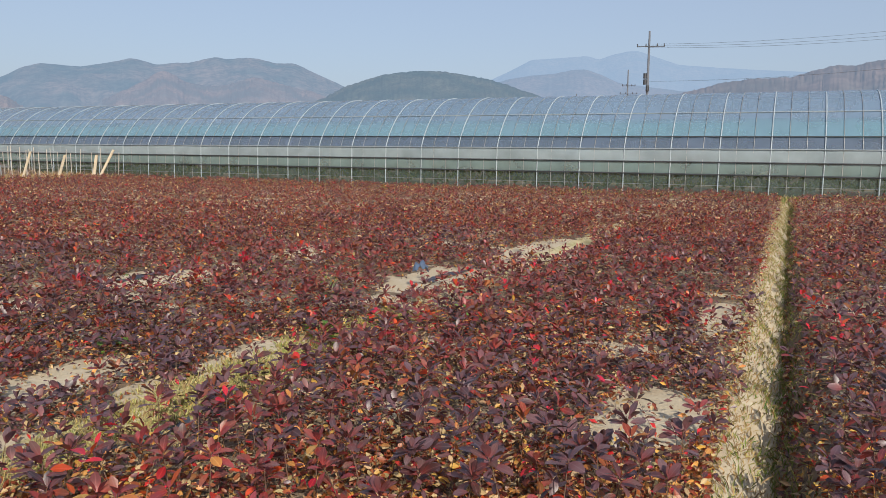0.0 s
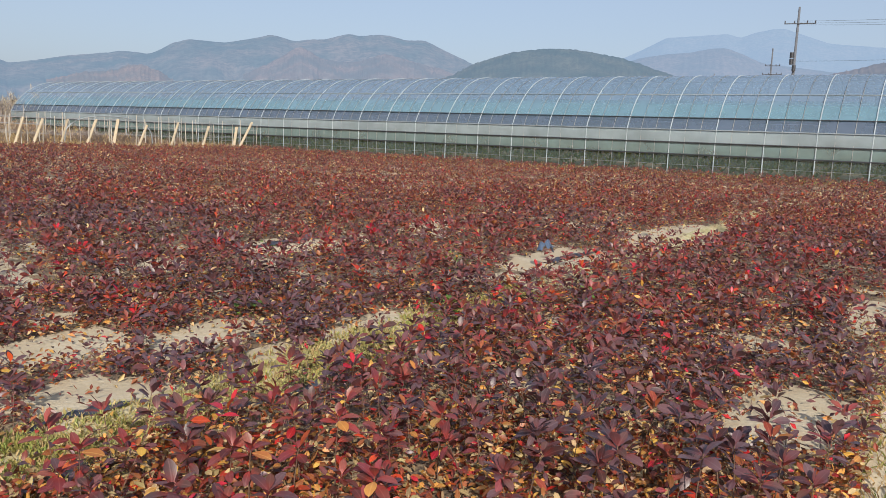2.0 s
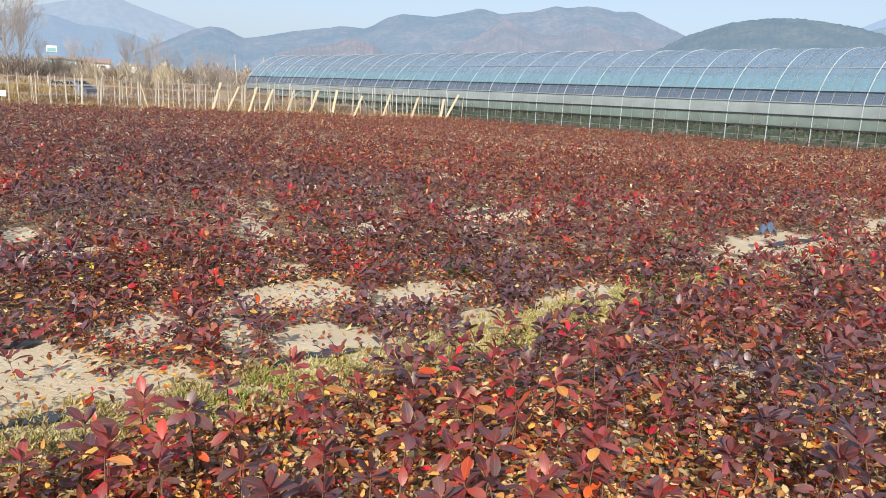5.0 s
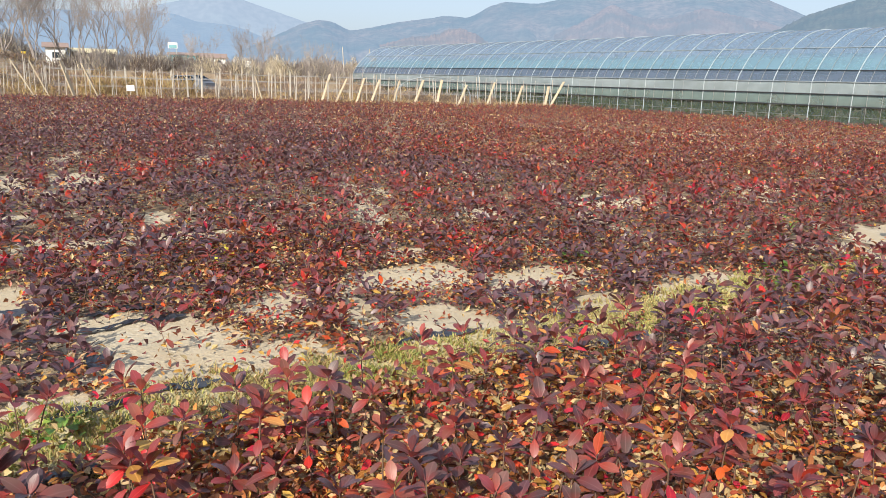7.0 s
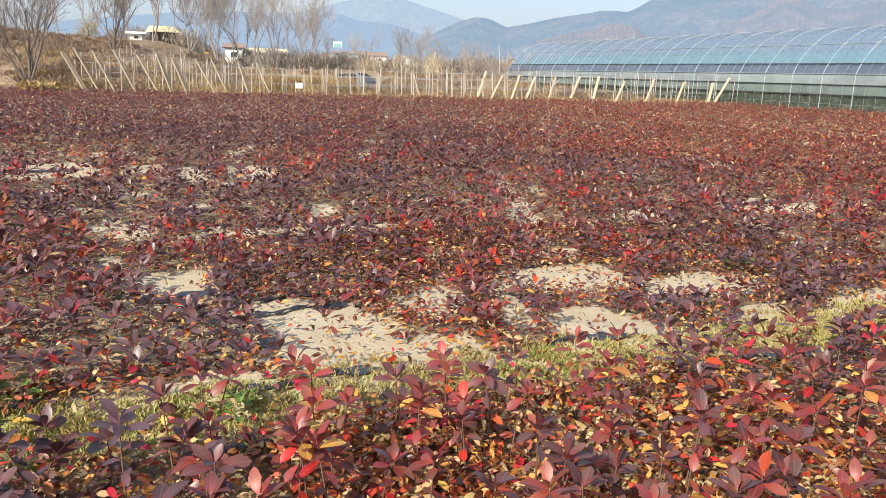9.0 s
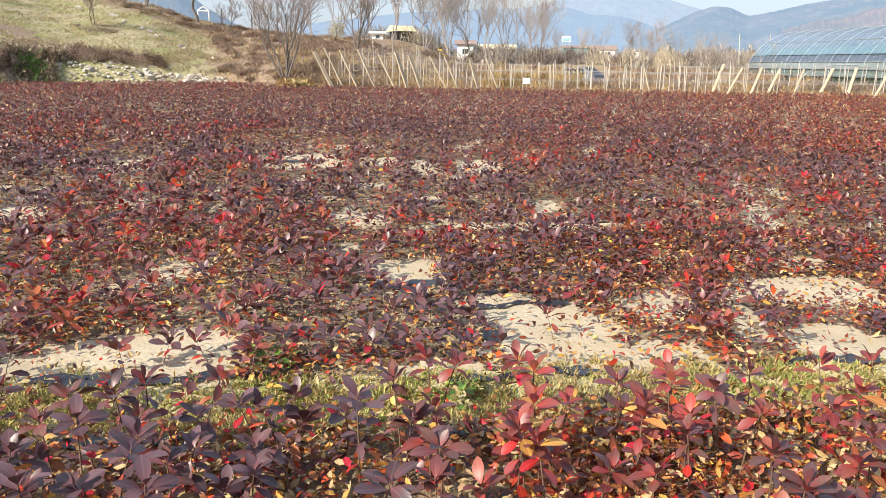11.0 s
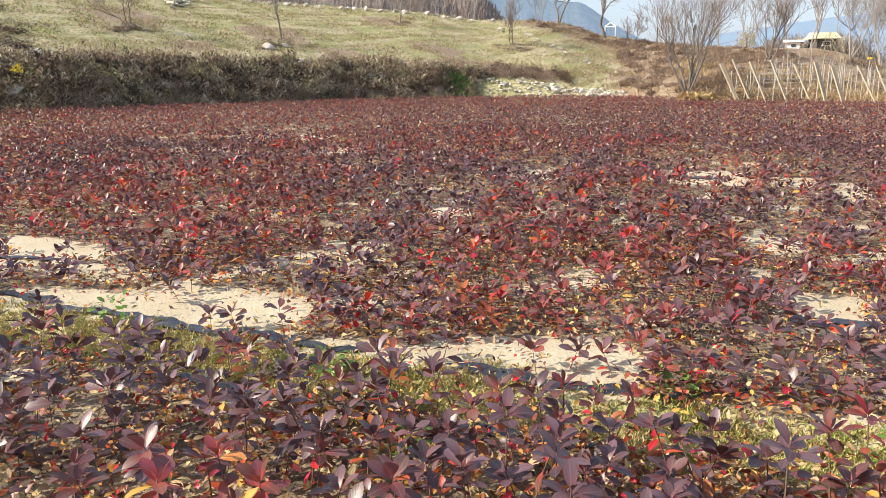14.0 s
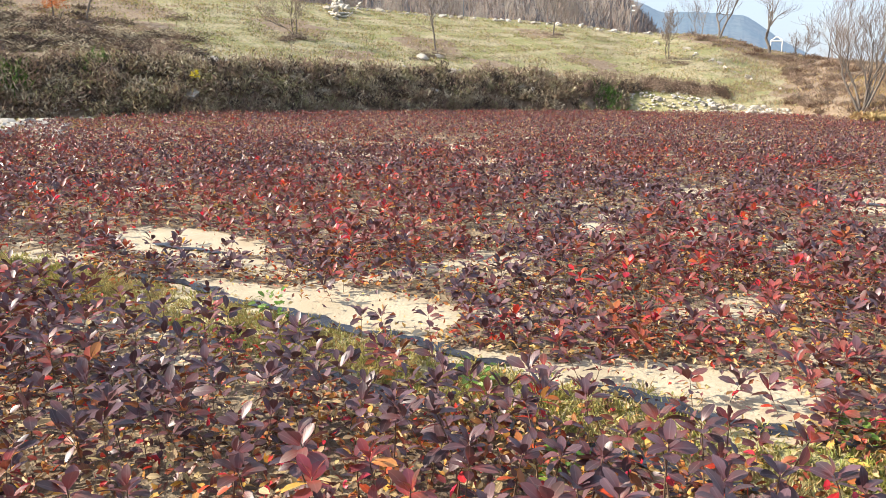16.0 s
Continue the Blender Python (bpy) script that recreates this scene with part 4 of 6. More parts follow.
def build_litter():
    """Fallen leaves on the soil."""
    rng = np.random.default_rng(21)
    for r0, r1, dens, rows in ((0.5, 4.2, 3600, 2), (4.2, 8, 1700, 1), (8, 20, 380, 1)):
        n = int(dens * (r1 * r1 - r0 * r0) * math.radians(184) / 2)
        r = np.sqrt(rng.uniform(r0 * r0, r1 * r1, n))
        a = np.radians(rng.uniform(-42, 142, n))
        x, y = -np.sin(a) * r, np.cos(a) * r
        v = x * ACROSS[0] + y * ACROSS[1]
        keep = inside(x, y) & (np.abs(v - 0.10) > 0.15) & ((np.abs(v - 3.5) > 0.27) | (rng.uniform(0, 1, n) < 0.14)) & ((np.degrees(a) < 62) | (rng.uniform(0, 1, n) < 0.5)) & (rng.uniform(0, 1, n) < (1 - 0.86 * thinness(x, y)) * (0.62 + 0.4 * rough(x, y, 1.3, 3.0)))
        x, y, warm = x[keep], y[keep], np.degrees(a[keep]) < 62
        n = len(x)
        pos = np.stack([x, y, ground_z(x, y) + rng.uniform(0.01, 0.06, n) + 0.07 * rng.uniform(0, 1, n) ** 3], -1)
        ln = rng.uniform(0.030, 0.062, n)
        tint = rng.choice([0, 1, 3, 4, 5, 7], n, p=[0.04, 0.07, 0.08, 0.38, 0.19, 0.24] if r0 < 3 else [0.16, 0.24, 0.06, 0.26, 0.08, 0.20])
        tint = np.where(warm, tint, rng.choice([0, 1, 3, 4, 5, 7], n, p=[0.12, 0.12, 0.08, 0.24, 0.16, 0.28]))
        tagged(leaf_object("fallen_leaves", pos, rng.uniform(0, 6.28, n), rng.normal(0, 0.45, n), rng.normal(0, 0.7, n), ln, ln * 0.26, tint, rows, 0.35),
               "fallen orange and straw-coloured leaves on soil", "leaves", kind="stuff")


def grass(name, label, x, y, tall, rng, mats, lean=0.5, wide=0.004):
    """Grass blades at x, y."""
    n = len(x)
    pos = np.stack([x, y, ground_z(x, y) - 0.01], -1)
    ln = tall * rng.uniform(0.6, 1.2, n)
    return tagged(leaf_object(name, pos, rng.uniform(0, 6.28, n), np.pi / 2 - np.abs(rng.normal(0, lean, n)), rng.normal(0, 0.5, n), ln, np.full(n, wide) * rng.uniform(0.6, 1.4, n),
                              rng.integers(0, len(mats), n), 1, 0.3, mats), label, "grass", kind="stuff")


def build_furrow_grass():
    rng = np.random.default_rng(31)
    xs, ys = [], []
    for f, u0, u1, tufts, w in ((3.5, -9, 7, 3300, 0.16), (7.1, -9, 18, 120, 0.12)):
        for _ in range(tufts):
            u = u0 + (u1 - u0) * rng.uniform() ** (1.0 if f == 3.5 else 1.4)
            cx, cy = uv_xy(u, f + rng.normal(0, w))
            k = int(rng.integers(14, 46))
            xs.append(cx + rng.normal(0, 0.035, k))
            ys.append(cy + rng.normal(0, 0.035, k))
    u = 0.8 + 31 * rng.uniform(0, 1, 9000) ** 1.4
    v = rng.normal(-0.07, 0.08, 9000)
    grass("trench_grass", "dark green grass in the shaded trench", u * ROW[0] + v * ACROSS[0], u * ROW[1] + v * ACROSS[1], 0.09, rng, [BLADE, BLADE, DRYBLADE], 0.6)
    u = 0.8 + 31 * rng.uniform(0, 1, 12000) ** 1.3
    v = rng.normal(0.2, 0.11, 12000)
    grass("shoulder_grass", "short dry tan grass on the path shoulder", u * ROW[0] + v * ACROSS[0], u * ROW[1] + v * ACROSS[1], 0.06, rng, [DRYBLADE, DRYBLADE, DRYBLADE, FURROWBLADE, BLADE], 0.9, 0.005)
    grass("furrow_grass", "short green and yellow grass in the furrows", np.concatenate(xs), np.concatenate(ys), 0.055, rng, [FURROWBLADE, FURROWBLADE, DRYBLADE, BANKBLADE], 0.75, 0.0055)


def build_films():
    """Strips of black mulch film that lie bare on the soil."""
    rng = np.random.default_rng(41)
    for u, v, a, b in ((-1.35, 3.84, 0.62, 0.10), (-4.3, 3.86, 0.75, 0.10), (-3.05, 3.88, 0.5, 0.08), (-5.6, 3.95, 0.5, 0.1), (0.5, 3.75, 0.35, 0.06), (-0.02, 5.42, 0.24, 0.13), (0.72, 5.22, 0.2, 0.09),
                       (-2.0, 3.16, 0.3, 0.08), (-1.28, 3.18, 0.3, 0.07), (1.75, 3.18, 0.25, 0.07), (-3.0, 3.14, 0.4, 0.06), (0.3, 3.16, 0.35, 0.06), (3.0, 3.2, 0.4, 0.07), (0.7, 4.9, 0.3, 0.07), (0.35, 4.3, 0.12, 0.2),
                       (7.3, 7.5, 0.5, 0.16), (9.2, 4.1, 0.6, 0.12), (-1.0, 7.0, 0.4, 0.1), (-2.6, 6.9, 0.3, 0.08), (-4.6, 3.16, 0.5, 0.06), (-6.6, 4.85, 0.4, 0.1), (-1.4, 12.6, 0.5, 0.2), (2.2, 3.8, 0.3, 0.06)):
        nx, ny = 26, 6
        verts, faces = [], []
        for i in range(nx + 1):
            for j in range(ny + 1):
                s, t = i / nx * 2 - 1, j / ny * 2 - 1
                edge = 1 - 0.45 * abs(math.sin(3.3 * s + u)) - 0.25 * abs(math.sin(8.1 * s + v))
                uu, vv = u + a * s + 0.05 * t, v + b * t * edge + 0.04 * math.sin(3 * s + u)
                x, y = uv_xy(uu, vv)
                z = float(ground_z(x, y)) + 0.02 + 0.004 * math.sin(16 * s + 3 * t) + 0.004 * rng.uniform()
                verts.append((x, y, z))
        for i in range(nx):
            for j in range(ny):
                c = i * (ny + 1) + j
                faces.append((c, c + ny + 1, c + ny + 2, c + 1))
        tagged(mesh_object("mulch_film", verts, faces, [FILM], smooth=True), "torn strip of black mulch film on sandy soil", "mulch film", "mulch film strips")


def build_weeds():
    rng = np.random.default_rng(51)
    spots = [(-1.23, 8.34, 6, 0.14), (0.26, 6.75, 6, 0.16), (-1.05, 6.4, 6, 0.13), (-4.8, 3.95, 5, 0.12), (-7.2, 2.3, 6, 0.14), (-3.9, 0.9, 6, 0.09), (-4.3, -0.9, 6, 0.1), (-3.2, 1.6, 6, 0.09), (-5.2, -2.4, 6, 0.1),
             (-2.6, 5.9, 6, 0.1), (-3.7, 8.9, 6, 0.12), (-3.3, -0.4, 6, 0.09)]
    got = []
    for x, y, t, r in spots:
        n = 34
        a, q = rng.uniform(0, 6.28, n), r * np.sqrt(rng.uniform(0, 1, n))
        pos = np.stack([x + q * np.cos(a), y + q * np.sin(a), float(ground_z(x, y)) + rng.uniform(0.0, 1.7 * r, n)], -1)
        got.append((pos, a, rng.uniform(-0.1, 0.9, n), rng.normal(0, 0.4, n), rng.uniform(0.035, 0.07, n), np.full(n, 0 if t == 6 else 1)))
    pos, a, pitch, roll, ln, tint = [np.concatenate(c) for c in zip(*got)]
    tagged(leaf_object("weeds", pos, a, pitch, roll, ln, ln * 0.3, tint, 2, 0.3, [LEAF[6], YELLOWLEAF]), "small bright green weeds among the seedlings", "weeds", kind="stuff")
    x, y = -0.27, 9.07
    verts, faces = [], []
    for i in range(9):
        for j in range(7):
            s, w = i / 8 - 0.5, j / 6 - 0.5
            verts.append((x + 0.17 * s + 0.02 * math.sin(9 * w), y + 0.16 * w, float(ground_z(x, y)) + 0.24 + 0.1 * math.cos(3 * s) * math.cos(2.4 * w) + 0.03 * math.sin(14 * s + 5 * w)))
    for i in range(8):
        for j in range(6):
            c = i * 7 + j
            faces.append((c, c + 7, c + 8, c + 1))
    sheet_ob = mesh_object("plastic_scrap", verts, faces, [SCRAP], smooth=True)
    tagged(sheet_ob, "crumpled blue-grey plastic scrap caught on seedlings", "plastic scrap")


build_weeds()
build_near_seedlings()
seedling_band(0, 0, 0, 13, 2, 1.0, 100)
seedling_band(NEAR, 8.0, 0.155, 14, 3, 1.02, 101, 0.03)
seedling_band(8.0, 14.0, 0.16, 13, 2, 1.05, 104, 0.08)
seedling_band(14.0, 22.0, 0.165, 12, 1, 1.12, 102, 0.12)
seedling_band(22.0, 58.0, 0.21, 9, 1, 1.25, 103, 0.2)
build_litter()
build_furrow_grass()
build_films()


# ---- the bank: scrub, stones, grass ----
BUSH = material("evergreen_scrub_leaf", (0.340, 0.310, 0.165), 0.7, second=(0.430, 0.340, 0.225), scale=0.8, mix=0.9, island=0.4, hue=0.03, translucent=0.2)
BUSH_DRY = material("withered_scrub_leaf", (0.350, 0.255, 0.185), 0.8, second=(0.240, 0.170, 0.125), scale=0.9, mix=0.8, island=0.4, hue=0.02, translucent=0.2)
REED = material("fresh_reed", (0.085, 0.190, 0.030), 0.5, second=(0.15, 0.28, 0.04), scale=3, island=0.3, translucent=0.3)
RUSTLEAF = material("rust_leaf", (0.480, 0.140, 0.035), 0.7, second=(0.38, 0.17, 0.05), scale=2, island=0.3, hue=0.015, translucent=0.3)
FLOWER = material("yellow_leaf", (0.65, 0.52, 0.03), 0.6, second=(0.5, 0.5, 0.05), scale=8, island=0.2, translucent=0.3)


BUSH_PALE = material("pale_dry_scrub", (0.560, 0.490, 0.360), 0.8, second=(0.44, 0.37, 0.26), scale=0.8, island=0.3, translucent=0.2)
WITHER = material("withered_weed", (0.075, 0.055, 0.045), 0.9, second=(0.13, 0.10, 0.075), scale=1.5, island=0.35)


def rim_at(az):
    return float(np.interp(az, np.arange(-180, 180), FOOT))


def spot(az, beyond):
    """A point on the ground at a bearing, so many metres beyond the field's edge."""
    x, y = bearing(az, rim_at(az) + beyond)
    return Vector((x, y, float(ground_z(x, y))))


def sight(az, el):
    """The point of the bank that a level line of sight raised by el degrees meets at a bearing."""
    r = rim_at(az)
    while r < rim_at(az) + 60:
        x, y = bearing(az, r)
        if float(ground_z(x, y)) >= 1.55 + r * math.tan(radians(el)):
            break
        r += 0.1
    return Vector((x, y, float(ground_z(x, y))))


def scatter_leaves(name, label, category, centres, per, rng, mats, size=(0.05, 0.12), parent=None, kind="stuff", slim=0.3, pitch=0.35):
    """Small leaves filling clumps given as (centre, rx, ry, rz)."""
    pos = []
    for c, rx, ry, rz in centres:
        w = rng.normal(0, 1, (per, 3))
        w /= np.linalg.norm(w, axis=1)[:, None]
        w *= (rng.uniform(0.25, 1.0, per) ** 0.5)[:, None]
        w[:, 2] = np.abs(w[:, 2]) * 1.0
        lump = 1 + 0.3 * np.sin(5 * w[:, 0] + c[0]) * np.cos(4 * w[:, 1] + c[1])
        pos.append(np.array(c) + w * np.array([rx, ry, rz]) * lump[:, None])
    pos = np.concatenate(pos)
    n = len(pos)
    ln = rng.uniform(*size, n)
    tint = np.repeat(rng.integers(0, len(mats), len(centres)), per)
    tint = np.where(rng.uniform(0, 1, n) < 0.35, rng.integers(0, len(mats), n), tint)
    ob = leaf_object(name, pos, rng.uniform(0, 6.28, n), rng.normal(pitch, 0.7 if slim > 0.2 else 0.35, n), rng.normal(0, 0.8, n), ln, ln * slim, tint, 1, 0.2, mats, parent)
    return tagged(ob, label, category, kind=kind)


def build_bank():
    rng = np.random.default_rng(61)
    clumps, dry = [], []
    for az in np.arange(86.0, 138, 0.26):
        for _ in range(4):
            a, b = az + rng.normal(0, 0.3), rng.uniform(0.1, 3.0)
            s = rng.uniform(0.35, 0.75) * float(np.interp(a, [86, 90, 110, 134], [0.85, 0.95, 1.0, 1.0]))
            c = spot(a, b)
            clumps.append(((c.x, c.y, c.z - 0.1), s * rng.uniform(0.8, 1.4), s * rng.uniform(0.8, 1.4), s * rng.uniform(0.8, 1.3)))
    for az in np.arange(81.0, 88.2, 0.12):
        c = spot(az + rng.normal(0, 0.3), rng.uniform(2.5, 5.5))
        s = rng.uniform(0.35, 0.7)
        dry.append(((c.x, c.y, c.z - 0.1), s * 1.3, s * 1.3, s))
    scatter_leaves("hedge", "dark brownish evergreen scrub along the foot of the bank", "hedge", clumps, 200, rng, [BUSH, BUSH_PALE, BUSH, BUSH_DRY, WITHER, BUSH_DRY], size=(0.12, 0.34), slim=0.12, pitch=0.75)
    scatter_leaves("withered_scrub", "withered grey-brown scrub at the foot of the bank", "scrub", dry, 320, rng, [BUSH_DRY])
    dark = []
    for _ in range(26):
        c = spot(rng.uniform(79.5, 85), rng.uniform(2.6, 5.2))
        s = rng.uniform(0.3, 0.6)
        dark.append(((c.x, c.y, c.z - 0.05), s, s, s * 1.2))
    scatter_leaves("withered_bush", "dark withered weeds among the stones", "weeds", dark, 360, rng, [WITHER, STEM], size=(0.06, 0.18), slim=0.12, pitch=0.7)
    # brown tangle on the slope above the stakes and by the thick trees
    tangle = []
    for _ in range(330):
        az = rng.uniform(64, 84)
        b = rng.uniform(1, 27)
        if az > 76 and b < 12 + (az - 70) * 0.9:
            continue
        c = spot(az, b)
        s = rng.uniform(0.2, 0.5)
        tangle.append(((c.x, c.y, c.z - 0.08), s * 1.6, s * 1.6, s * 0.8))
    scatter_leaves("brown_undergrowth", "dry russet undergrowth on the slope", "undergrowth", tangle, 170, rng, [BUSH_DRY, STEM, TWIG, BUSH_DRY], size=(0.14, 0.4), slim=0.08, pitch=0.6)
    lee = []
    for _ in range(260):                          # low brown growth behind the stakes
        c = spot(rng.uniform(28, 62), rng.uniform(4, 30))
        s = rng.uniform(0.3, 0.7)
        lee.append(((c.x, c.y, c.z - 0.1), s * 1.6, s * 1.6, s * 1.1))
    scatter_leaves("stubble", "dry brown and golden weeds behind the stakes", "weeds", lee, 200, rng, [BUSH_DRY, TWIG, DRYBLADE, TWIG, BUSH_DRY], size=(0.15, 0.5), slim=0.06, pitch=0.9)
    heap = []
    for _ in range(170):                          # brushwood below the tree with the rusty shrub
        a = rng.uniform(116.5, 131)
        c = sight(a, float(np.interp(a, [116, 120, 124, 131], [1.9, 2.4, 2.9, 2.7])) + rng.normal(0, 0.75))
        s = rng.uniform(0.25, 0.6)
        heap.append(((c.x, c.y, c.z - 0.12), s * 1.7, s * 1.7, s * 0.8))
    scatter_leaves("brushwood", "heap of dead grey-brown brushwood on the bank", "brushwood", heap, 230, rng, [BUSH_DRY, TWIG, WITHER, BUSH_PALE], size=(0.12, 0.5), slim=0.045, pitch=0.3)
    mound = []
    for a, e in ((100.0, 2.35), (99.3, 2.2), (110.0, 3.3), (110.9, 3.2), (91.6, 3.8), (83.6, 2.0), (82.9, 1.9), (101.0, 2.3)):
        for _ in range(7):
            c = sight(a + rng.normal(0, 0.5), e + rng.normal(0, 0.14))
            mound.append(((c.x, c.y, c.z - 0.08), 0.5, 0.5, 0.22))
    scatter_leaves("root_brush", "dead leaves and brush round the young trees", "brushwood", mound, 150, rng, [BUSH_DRY, TWIG, BUSH_PALE], size=(0.1, 0.3), slim=0.07, pitch=0.3)
    # turf
    for n, label, k, a0, a1, b0, b1, tall, wide, mats in (
            ("corner_grass", "tufts of yellowed grass among stones", 22000, 112, 135, -7.0, 1.5, 0.16, 0.02, [DRYBLADE, BANKBLADE]),
            ("bank_grass", "short yellow-green grass on the bank", 150000, 75, 134, 2.2, 30, 0.16, 0.026, [BANKBLADE, DRYBLADE, DRYBLADE, BLADE, BUSH_PALE, TWIG]),
            ("slope_grass", "dry brown grass on the slope", 22000, 60, 80, 0.5, 28, 0.3, 0.02, [DRYBLADE, BUSH_DRY, BUSH_DRY]),
            ("headland_grass", "dry straw-coloured grass behind the stakes", 42000, 22, 72, 0.2, 16, 0.42, 0.02, [DRYBLADE, DRYBLADE, BUSH_DRY]),
            ("edge_grass", "yellowed grass along the field edge", 9000, -34, 24, -0.6, 0.9, 0.26, 0.02, [DRYBLADE, BLADE])):
        az = rng.uniform(a0, a1, k)
        rr = np.interp(az, np.arange(-180, 180), FOOT) + rng.uniform(b0, b1, k)
        x, y = -np.sin(np.radians(az)) * rr, np.cos(np.radians(az)) * rr
        keep = rng.uniform(0, 1, k) < 0.5 + 0.7 * rough(x, y, 1.3, 2.0)
        grass(n, label, x[keep], y[keep], tall, rng, mats, 0.7, wide)
    # fresh reed clumps
    for az, el, n in ((87.6, -0.9, 260), (128.2, -0.2, 240), (123.0, 0.9, 120)):
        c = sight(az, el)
        x, y = c.x + rng.normal(0, 0.45, n), c.y + rng.normal(0, 0.45, n)
        ob = grass("reed_clump", "bright green reed clump at the foot of the bank", x, y, 0.75, rng, [REED], 0.4, 0.02)
        tagged(ob, category="reed", kind="stuff")
    c = sight(117.0, 0.1)
    scatter_leaves("yellow_shrub", "small bright yellow shrub in dark scrub", "shrub", [((c.x * 0.97, c.y * 0.97, c.z + 0.2), 0.24, 0.24, 0.36)], 90, rng, [FLOWER], kind="thing")
    c = spot(70.4, 0.8)
    scatter_leaves("straw", "low heap of golden straw at the field edge", "straw", [((c.x + w, c.y - 0.9 * w, c.z - 0.05), 0.7, 0.7, 0.35) for w in (-0.9, 0.0, 0.9)], 500, rng, [DRYBLADE],
                   size=(0.15, 0.4))
    mounds = []
    for _ in range(30):
        c = spot(rng.uniform(50.5, 57), rng.uniform(5, 11))
        mounds.append(((c.x, c.y, c.z - 0.05), 1.0, 1.0, rng.uniform(0.6, 1.1)))
    scatter_leaves("tall_dry_grass", "tall golden-brown dry grass behind the stakes", "grass", mounds, 700, rng, [DRYBLADE, DRYBLADE, BUSH_DRY], size=(0.2, 0.6), slim=0.04, pitch=1.2)


def rock_mesh(seed, rough_by=0.25):
    bm = bmesh.new()
    bmesh.ops.create_icosphere(bm, subdivisions=2, radius=1)
    rng = np.random.default_rng(seed)
    cut = [Vector(rng.normal(0, 1, 3)).normalized() for _ in range(7)]
    for v in bm.verts:
        v.co.x *= 1.15
        for c in cut:
            over = v.co.dot(c) - 0.58
            if over > 0:
                v.co -= c * over
        v.co *= 1 + rough_by * 0.3 * rng.normal()
    me = bpy.data.meshes.new("stone")
    bm.to_mesh(me)
    bm.free()
    me.materials.append(STONE)
    return me


def build_stones():
    rng = np.random.default_rng(71)
    shapes = [rock_mesh(k) for k in range(7)]

    def turn(c, s):
        return pose(c.x, c.y, c.z + s * 0.2, rng.uniform(0, 25), rng.uniform(0, 25), rng.uniform(0, 360)) @ Matrix.Diagonal((s, s * rng.uniform(0.55, 1.2), s * rng.uniform(0.4, 0.75), 1))

    def lay(c, s):
        ob = new("stone", shapes[int(rng.integers(7))])
        ob.matrix_basis = turn(c, s)
        tagged(ob, "pale grey rough field stone on the ground", "stone", "stones on the bank")

    def rubble(name, label, spots):
        bm = bmesh.new()
        for c, s in spots:
            old = len(bm.verts)
            bm.from_mesh(shapes[int(rng.integers(7))])
            bm.verts.ensure_lookup_table()
            bmesh.ops.transform(bm, matrix=turn(c, s), verts=bm.verts[old:])
        me = bpy.data.meshes.new(name)
        bm.to_mesh(me)
        bm.free()
        me.materials.append(STONE)
        tagged(new(name, me), label, "stones", kind="stuff")

    rubble("lane_stones", "row of rough stones edging the lane on the crest",
           [(spot(84 + 22 * k / 83 + rng.normal(0, 0.25), RUN - 1.2 + rng.normal(0, 0.3)), 0.12 + 0.3 * rng.uniform() ** 2) for k in range(84)])
    rubble("hedge_rubble", "pale rubble above the scrub on the bank", [(spot(a, 3.6 + rng.normal(0, 0.5)), 0.05 + 0.18 * rng.uniform() ** 2) for a in rng.uniform(88, 127, 420)])
    rubble("rubble", "small pale rubble at the foot of the bank",
           [(spot(a, rng.uniform(0.3, 1.4 + 2.6 * max(0, 1 - abs(a - 84) / 4))), 0.05 + 0.13 * rng.uniform()) for a in rng.uniform(75.5, 88, 380)])
    rubble("corner_rubble", "flat grey rubble in the corner of the field", [(Vector((*bearing(a, q), float(ground_z(*bearing(a, q))))), 0.08 + 0.3 * rng.uniform() ** 2)
                                                                         for a, q in zip(rng.uniform(125.5, 133, 170), rng.uniform(24, 36, 170))])
    for _ in range(100):                                   # foot of the bank
        az = rng.uniform(75.5, 88)
        lay(spot(az, rng.uniform(0.6, 1.6 + 3.2 * max(0, 1 - abs(az - 84) / 4))), 0.05 + 0.26 * rng.uniform() ** 2.2)
    for k in range(34):                                   # line down the slope
        f = k / 33
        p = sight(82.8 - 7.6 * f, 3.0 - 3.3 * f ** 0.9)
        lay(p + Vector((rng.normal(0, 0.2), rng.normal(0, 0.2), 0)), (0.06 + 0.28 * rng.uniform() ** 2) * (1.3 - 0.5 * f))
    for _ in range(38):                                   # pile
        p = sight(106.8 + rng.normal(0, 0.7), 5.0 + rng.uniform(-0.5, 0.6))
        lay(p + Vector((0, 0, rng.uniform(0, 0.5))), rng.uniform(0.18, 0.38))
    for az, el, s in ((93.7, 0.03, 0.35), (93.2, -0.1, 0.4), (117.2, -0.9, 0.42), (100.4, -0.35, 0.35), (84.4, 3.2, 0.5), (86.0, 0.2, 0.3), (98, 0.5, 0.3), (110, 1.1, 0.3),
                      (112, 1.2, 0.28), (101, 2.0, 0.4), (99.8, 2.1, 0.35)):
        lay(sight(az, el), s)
    for _ in range(50):                                   # above the hedge
        lay(spot(rng.uniform(88, 126), 3.1 + rng.normal(0, 0.35)), 0.05 + 0.2 * rng.uniform() ** 2)
    for _ in range(40):                                   # stony corner by the field
        az = rng.uniform(121, 133)
        lay(spot(az, rng.uniform(-1.5, 1.5)), rng.uniform(0.06, 0.2))


build_bank()
build_stones()


